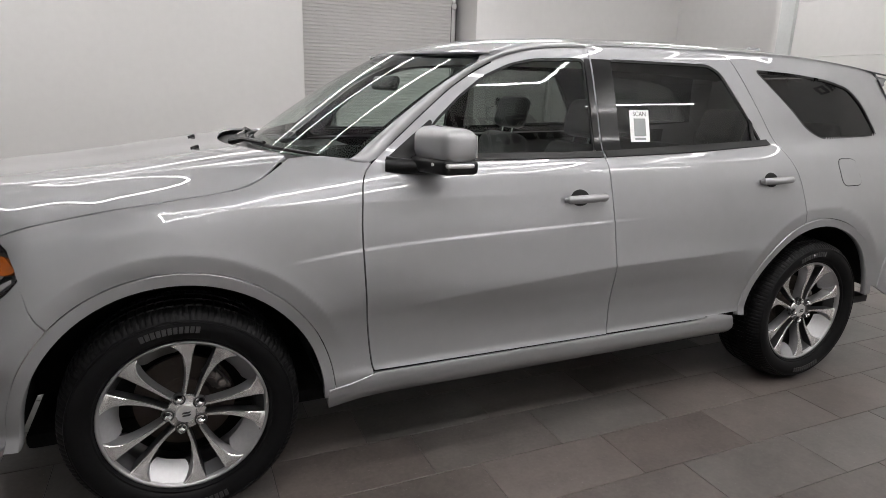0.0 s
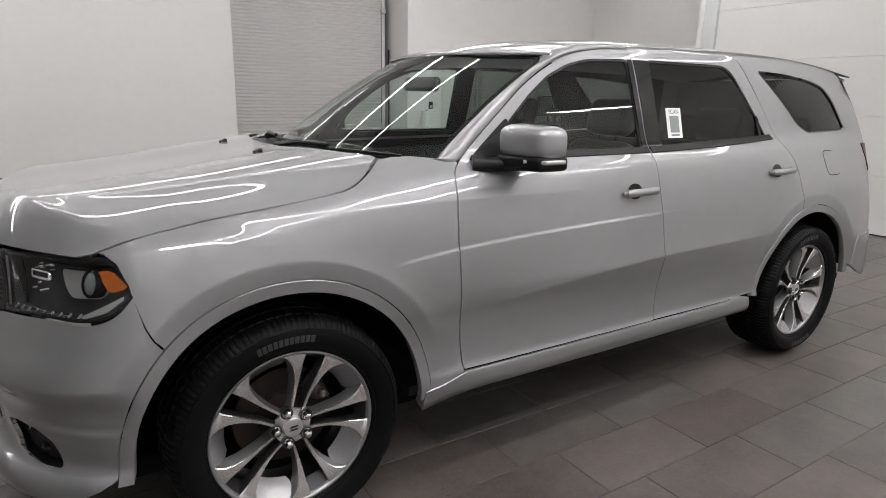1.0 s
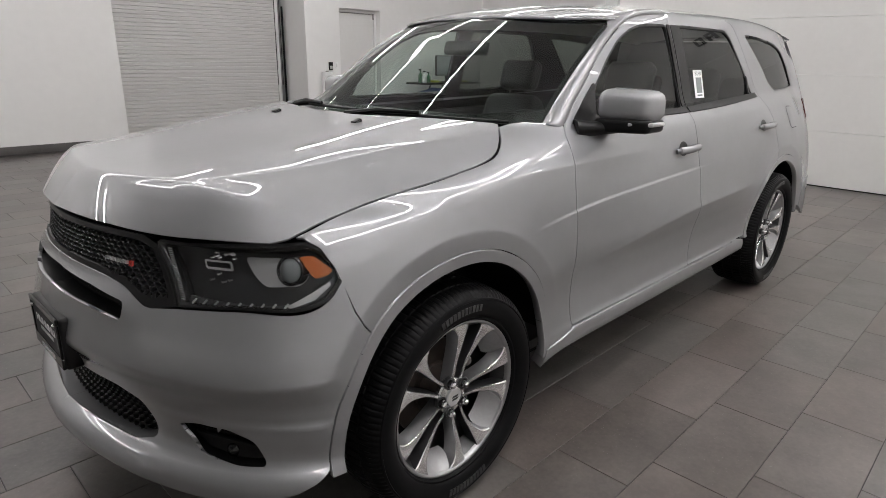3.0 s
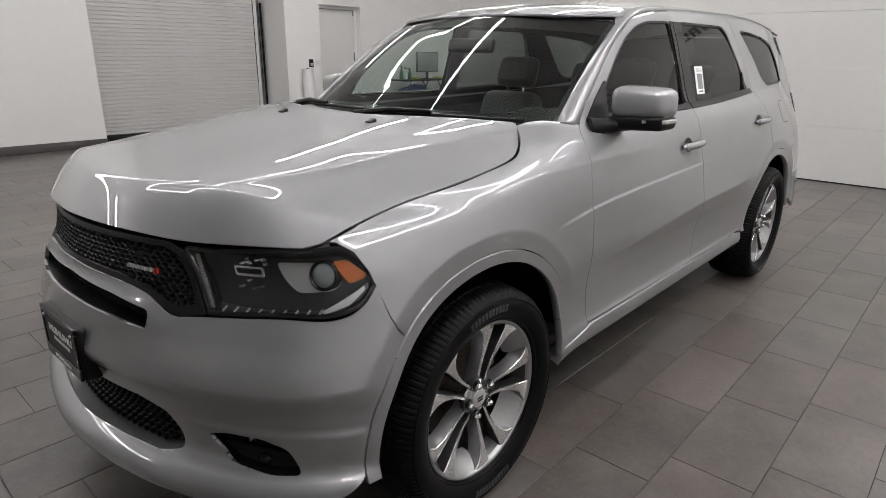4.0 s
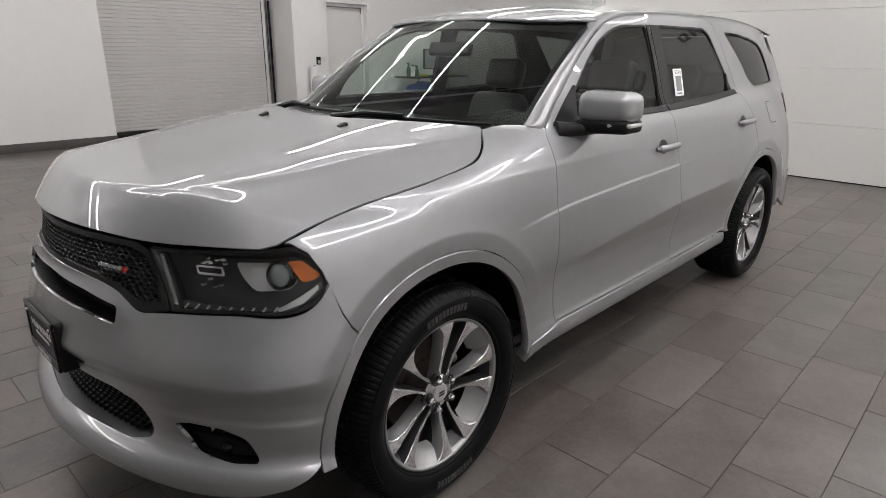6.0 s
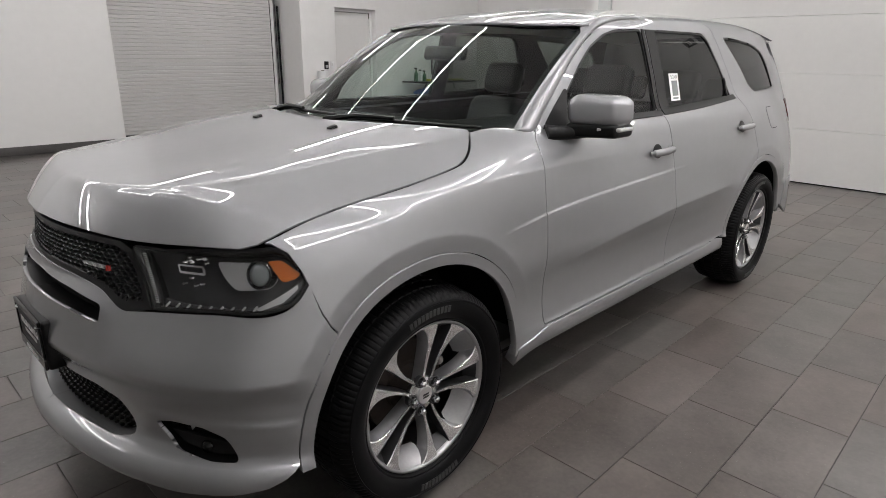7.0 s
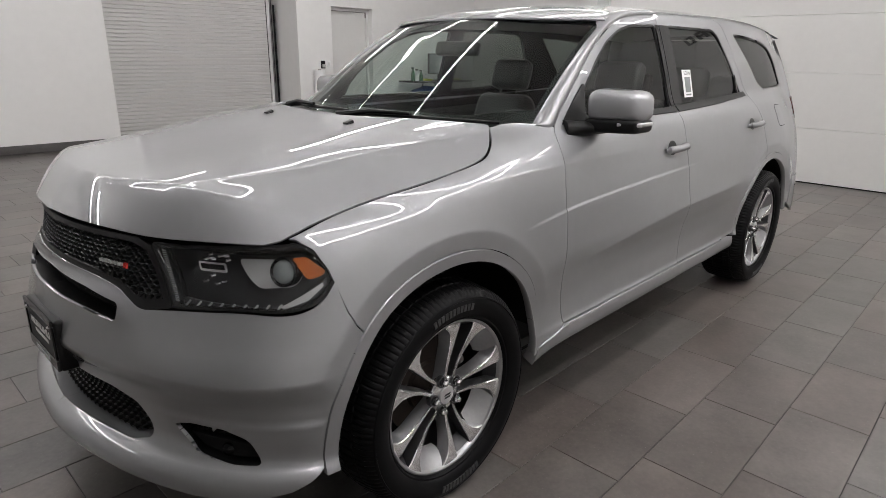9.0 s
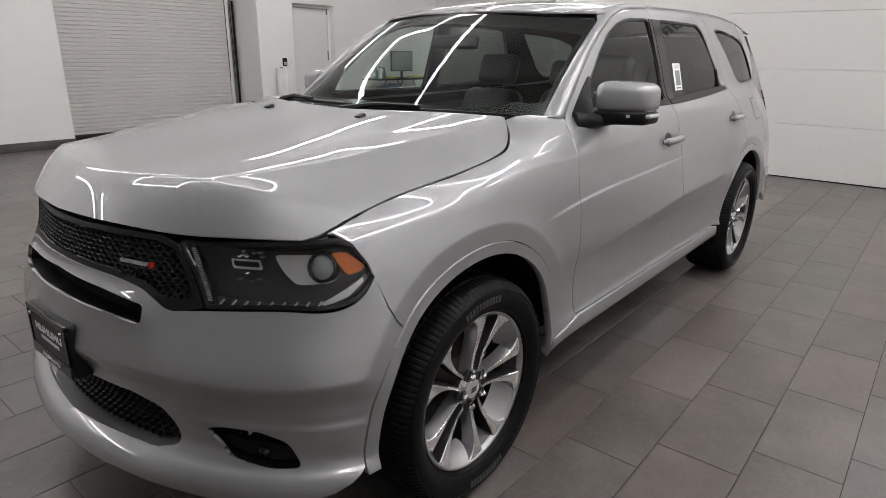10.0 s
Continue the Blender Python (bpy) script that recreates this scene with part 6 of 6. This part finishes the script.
def cowl_skin(y, t):
    y, t = np.asarray(y, float), np.asarray(t, float)
    a = np.abs(y)
    hx = np.interp(a, [0, 0.25, 0.45, 0.60, 0.70, 0.80], [0.20, 0.21, 0.255, 0.31, 0.375, 0.44])
    gx = glass_base(a) + 0.05
    zh = raw_hood(hx, y)[:, 2] - 0.028
    zg = 1.232 - 0.03 * (a / 0.75) ** 2 + 0.006
    return settle(np.stack([hx + (gx - hx) * t, y, zh + (zg - zh) * t], axis=1))


part("cowl", sheet([(-0.74, 0), (0.74, 0), (0.74, 1), (-0.74, 1)], cowl_skin, (0.05, 0.25), 0), BLACK, car, "black plastic cowl under the windshield")
for y0, y1, t1 in ((-0.02, -0.64, 0.02), (0.60, 0.03, 0.02)):
    wp = new("wiper")
    wp.parent = car
    bm = bmesh.new()
    pts = [wind_skin(np.array([y0 + (y1 - y0) * k / 8]), np.array([0.012 + (t1 - 0.012) * k / 8]))[0] + np.array([-0.012, 0, 0.014]) for k in range(9)]
    add_tube(bm, pts, [0.010, 0.010, 0.009, 0.008, 0.008, 0.008, 0.007, 0.007, 0.006], 8)
    part("wiper_blade", bm, BLACK, wp)
    bm = bmesh.new()
    mid = Vector(pts[4])
    foot = Vector(cowl_skin(np.array([y0 + 0.02]), np.array([0.35]))[0]) + Vector((0, 0, 0.015))
    add_tube(bm, [foot, foot.lerp(mid, 0.5) + Vector((-0.015, 0, 0.02)), mid + Vector((-0.006, 0, 0.012))], [0.016, 0.011, 0.008], 8)
    part("wiper_arm", bm, BLACK, wp)
    tagged(wp, "black windshield wiper")

# ---- cabin ----
cab = new("cabin")
cab.parent = car
cab.location = (0, 0, -0.017)
tagged(cab, "dark cabin with leather seats")
LINING = plain("grey_headliner", (0.55, 0.55, 0.54), 0.9, amount=0.06, scale=12)


def lining_skin(x, w):
    p = roof_skin(x, w)
    p[:, 2] -= 0.035
    p[:, 1] *= 0.96
    return p


part("headliner", sheet([(1.25, -1), (3.85, -1), (3.85, 1), (1.25, 1)], lining_skin, (0.1, 0.1), 0), LINING, cab, "grey fabric headliner")
part("cabin_floor", box((0.5, -0.78, 0.33), (3.8, 0.78, 0.37)), DASH, cab)
bm = bmesh.new()
rows = []
for y in np.linspace(-0.74, 0.74, 21):
    a = abs(y) / 0.74
    hump = 0.03 * math.exp(-((y + 0.37) / 0.16) ** 2)
    rows.append([bm.verts.new(p) for p in ((0.46 + 0.16 * a * a, y, 1.165), (0.70, y, 1.185), (0.88, y, 1.19 + hump), (0.97, y, 1.165 + hump), (1.02, y, 1.08), (0.98, y, 0.85), (0.85, y, 0.6))])
for r0, r1 in zip(rows, rows[1:]):
    for k in range(6):
        bm.faces.new((r0[k], r0[k + 1], r1[k + 1], r1[k]))
part("dashboard", bm, DASH, cab, "black dashboard")
bm = bmesh.new()
cen, axis = Vector((1.10, -0.37, 1.07)), Vector((1, 0, 0.45)).normalized()
q = axis.to_track_quat("Y", "Z").to_matrix().to_4x4()
prof = [(0.185 + 0.015 * math.cos(a), 0.015 * math.sin(a)) for a in np.linspace(0, 2 * math.pi, 13)[:-1]]
add_lathe(bm, prof, 40, closed=True)
for a in (0, 180, 270):
    d = Vector((math.cos(radians(a)), 0, math.sin(radians(a))))
    add_tube(bm, [d * 0.05, d * 0.18], 0.014, 8)
add_lathe(bm, [(0.0, 0.03), (0.06, 0.028), (0.07, 0.0), (0.06, -0.03), (0, -0.03)], 24)
bmesh.ops.transform(bm, matrix=Matrix.Translation(cen) @ q, verts=bm.verts)
part("steering_wheel", bm, DASH, cab, "black steering wheel")
bm = box((-0.02, -0.13, -0.035), (0.02, 0.13, 0.035), 0.018, 3)
bmesh.ops.transform(bm, matrix=pose(1.00, 0.0, 1.52, 0, 18, 6), verts=bm.verts)
part("rear_view_mirror", bm, BLACK, cab, "black rear view mirror")


def seat_part(x, y, w, tall):
    """Cushion, back and head rest of one seat."""
    back = Matrix.Translation((x + 0.52, y, 0.72)) @ Matrix.Rotation(radians(17), 4, "Y")
    bm = box((x, y - w, 0.52), (x + 0.54, y + w, 0.72), 0.06, 4)
    part("seat_cushion", bm, SEAT, cab)
    bm = box((-0.08, -w, -0.05), (0.08, w, tall), 0.07, 4)
    for v in bm.verts:
        v.co.y *= 1 - 0.22 * max(0, v.co.z / tall) ** 2
    bmesh.ops.transform(bm, matrix=back, verts=bm.verts)
    part("seat_back", bm, SEAT, cab, "dark leather seat back")
    for dy in ((0,) if w < 0.4 else (-0.38, 0.38)):
        bm = box((-0.055, dy - 0.14, tall + 0.03), (0.045, dy + 0.14, tall + 0.22), 0.045, 4)
        bmesh.ops.transform(bm, matrix=back, verts=bm.verts)
        part("head_rest", bm, SEAT, cab, "dark leather head rest")
        bm = bmesh.new()
        for k in (-0.06, 0.06):
            add_tube(bm, [(0, dy + k, tall - 0.03), (0, dy + k, tall + 0.06)], 0.006, 8)
        bmesh.ops.transform(bm, matrix=back, verts=bm.verts)
        part("head_rest_post", bm, CHROME, cab)


seat_part(1.22, -0.38, 0.25, 0.56)
seat_part(1.22, 0.38, 0.25, 0.56)
seat_part(2.15, 0.0, 0.66, 0.52)
seat_part(2.95, 0.0, 0.55, 0.45)
part("centre_console", box((1.0, -0.11, 0.4), (1.75, 0.11, 0.80), 0.03, 3), DASH, cab)
both("door_lining", [(0.70, 0.5), (0.70, 1.19), (1.70, 1.20), (2.70, 1.24), (2.62, 0.5)], skin, DASH, "black door lining", grow=-0.075, depth=0, grid=0.1, parent=cab)


# ---- paper sheet on the rear door's glass ----
def on_glass(x, z, out):
    p = glass_skin(np.array([x]), np.array([z]))[0]
    return Vector((p[0], p[1] - out, p[2]))


sheet_paper = new("paper_sheet")


def flat_on_glass(name, x0, x1, z0, z1, out, mat, label=""):
    bm = bmesh.new()
    top = [bm.verts.new(on_glass(x, z, out)) for x, z in ((x0, z0), (x1, z0), (x1, z1), (x0, z1))]
    low = [bm.verts.new(on_glass(x, z, out - 0.0008)) for x, z in ((x0, z0), (x1, z0), (x1, z1), (x0, z1))]
    bm.faces.new(top)
    bm.faces.new(low)
    for i in range(4):
        bm.faces.new((top[i], top[(i + 1) % 4], low[(i + 1) % 4], low[i]))
    return part(name, bm, mat, sheet_paper, label, smooth=False)


flat_on_glass("page", 1.876, 1.983, 1.283, 1.420, -0.006, PAPER)
flat_on_glass("code_field", 1.897, 1.962, 1.308, 1.384, -0.0050, SCREEN, "grey square patch")
flat_on_glass("fine_print", 1.90, 1.96, 1.292, 1.300, -0.0050, SCREEN)
cu = bpy.data.curves.new("page_word", "FONT")
cu.body, cu.size, cu.align_x = "SCAN", 0.028, "CENTER"
tmp = bpy.data.objects.new("tmp", cu)
scene.collection.objects.link(tmp)
me = bpy.data.meshes.new_from_object(tmp)
bpy.data.objects.remove(tmp)
for v in me.vertices:
    v.co = on_glass(1.930 + v.co.x, 1.394 + v.co.y, -0.0046)
me.materials.append(INK)
word = new("printed_word", me)
word.parent = sheet_paper
tagged(sheet_paper, "white printed sheet stuck on the rear door glass", "paper")


# ---- floor tiles ----
TL, TW, GAP = 0.60, 0.30, 0.0035


def tile_mesh():
    bm = box((GAP / 2, GAP / 2, -0.008), (TL - GAP / 2, TW - GAP / 2, 0.0), 0.0)
    top = [f for f in bm.faces if f.normal.z > 0.9]
    bmesh.ops.inset_region(bm, faces=top, thickness=0.0015, depth=0)
    for v in bm.verts:
        if v.co.z > -1e-6 and (v.co.x < GAP / 2 + 1e-5 or v.co.x > TL - GAP / 2 - 1e-5 or v.co.y < GAP / 2 + 1e-5 or v.co.y > TW - GAP / 2 - 1e-5):
            v.co.z -= 0.001
    return mesh_of("tile", bm, TILE, False)


TILE_ME = tile_mesh()
rest = bmesh.new()
_nt = 0
for r in range(-42, 38):
    y = -1.01 - TW * r - TW
    shift = 0.485 + 0.195 * r
    k0 = math.floor((XW - shift) / TL) - 1
    for k in range(k0, k0 + 46):
        x = shift + TL * k
        if x > 12 or x < XW - 0.5 or y < YB - 0.3 or y > 11.2:
            continue
        near = -1.4 < x < 6.9 and -2.6 < y < -0.3 or -2.6 < x < -0.5 and -1 < y < 2.6
        if near and _nt < 300:
            ob = new("tile", TILE_ME)
            ob.parent = floor
            ob.location = (x, y, 0)
            _nt += 1
        else:
            a, b, c, d = [rest.verts.new(p) for p in ((x + GAP / 2, y + GAP / 2, -0.0005), (x + TL - GAP / 2, y + GAP / 2, -0.0005), (x + TL - GAP / 2, y + TW - GAP / 2, -0.0005), (x + GAP / 2, y + TW - GAP / 2, -0.0005))]
            rest.faces.new((a, b, c, d))
tagged(part("far_tiles", rest, TILES_FAR, floor, smooth=False), "grey floor tiles farther off", kind="stuff")
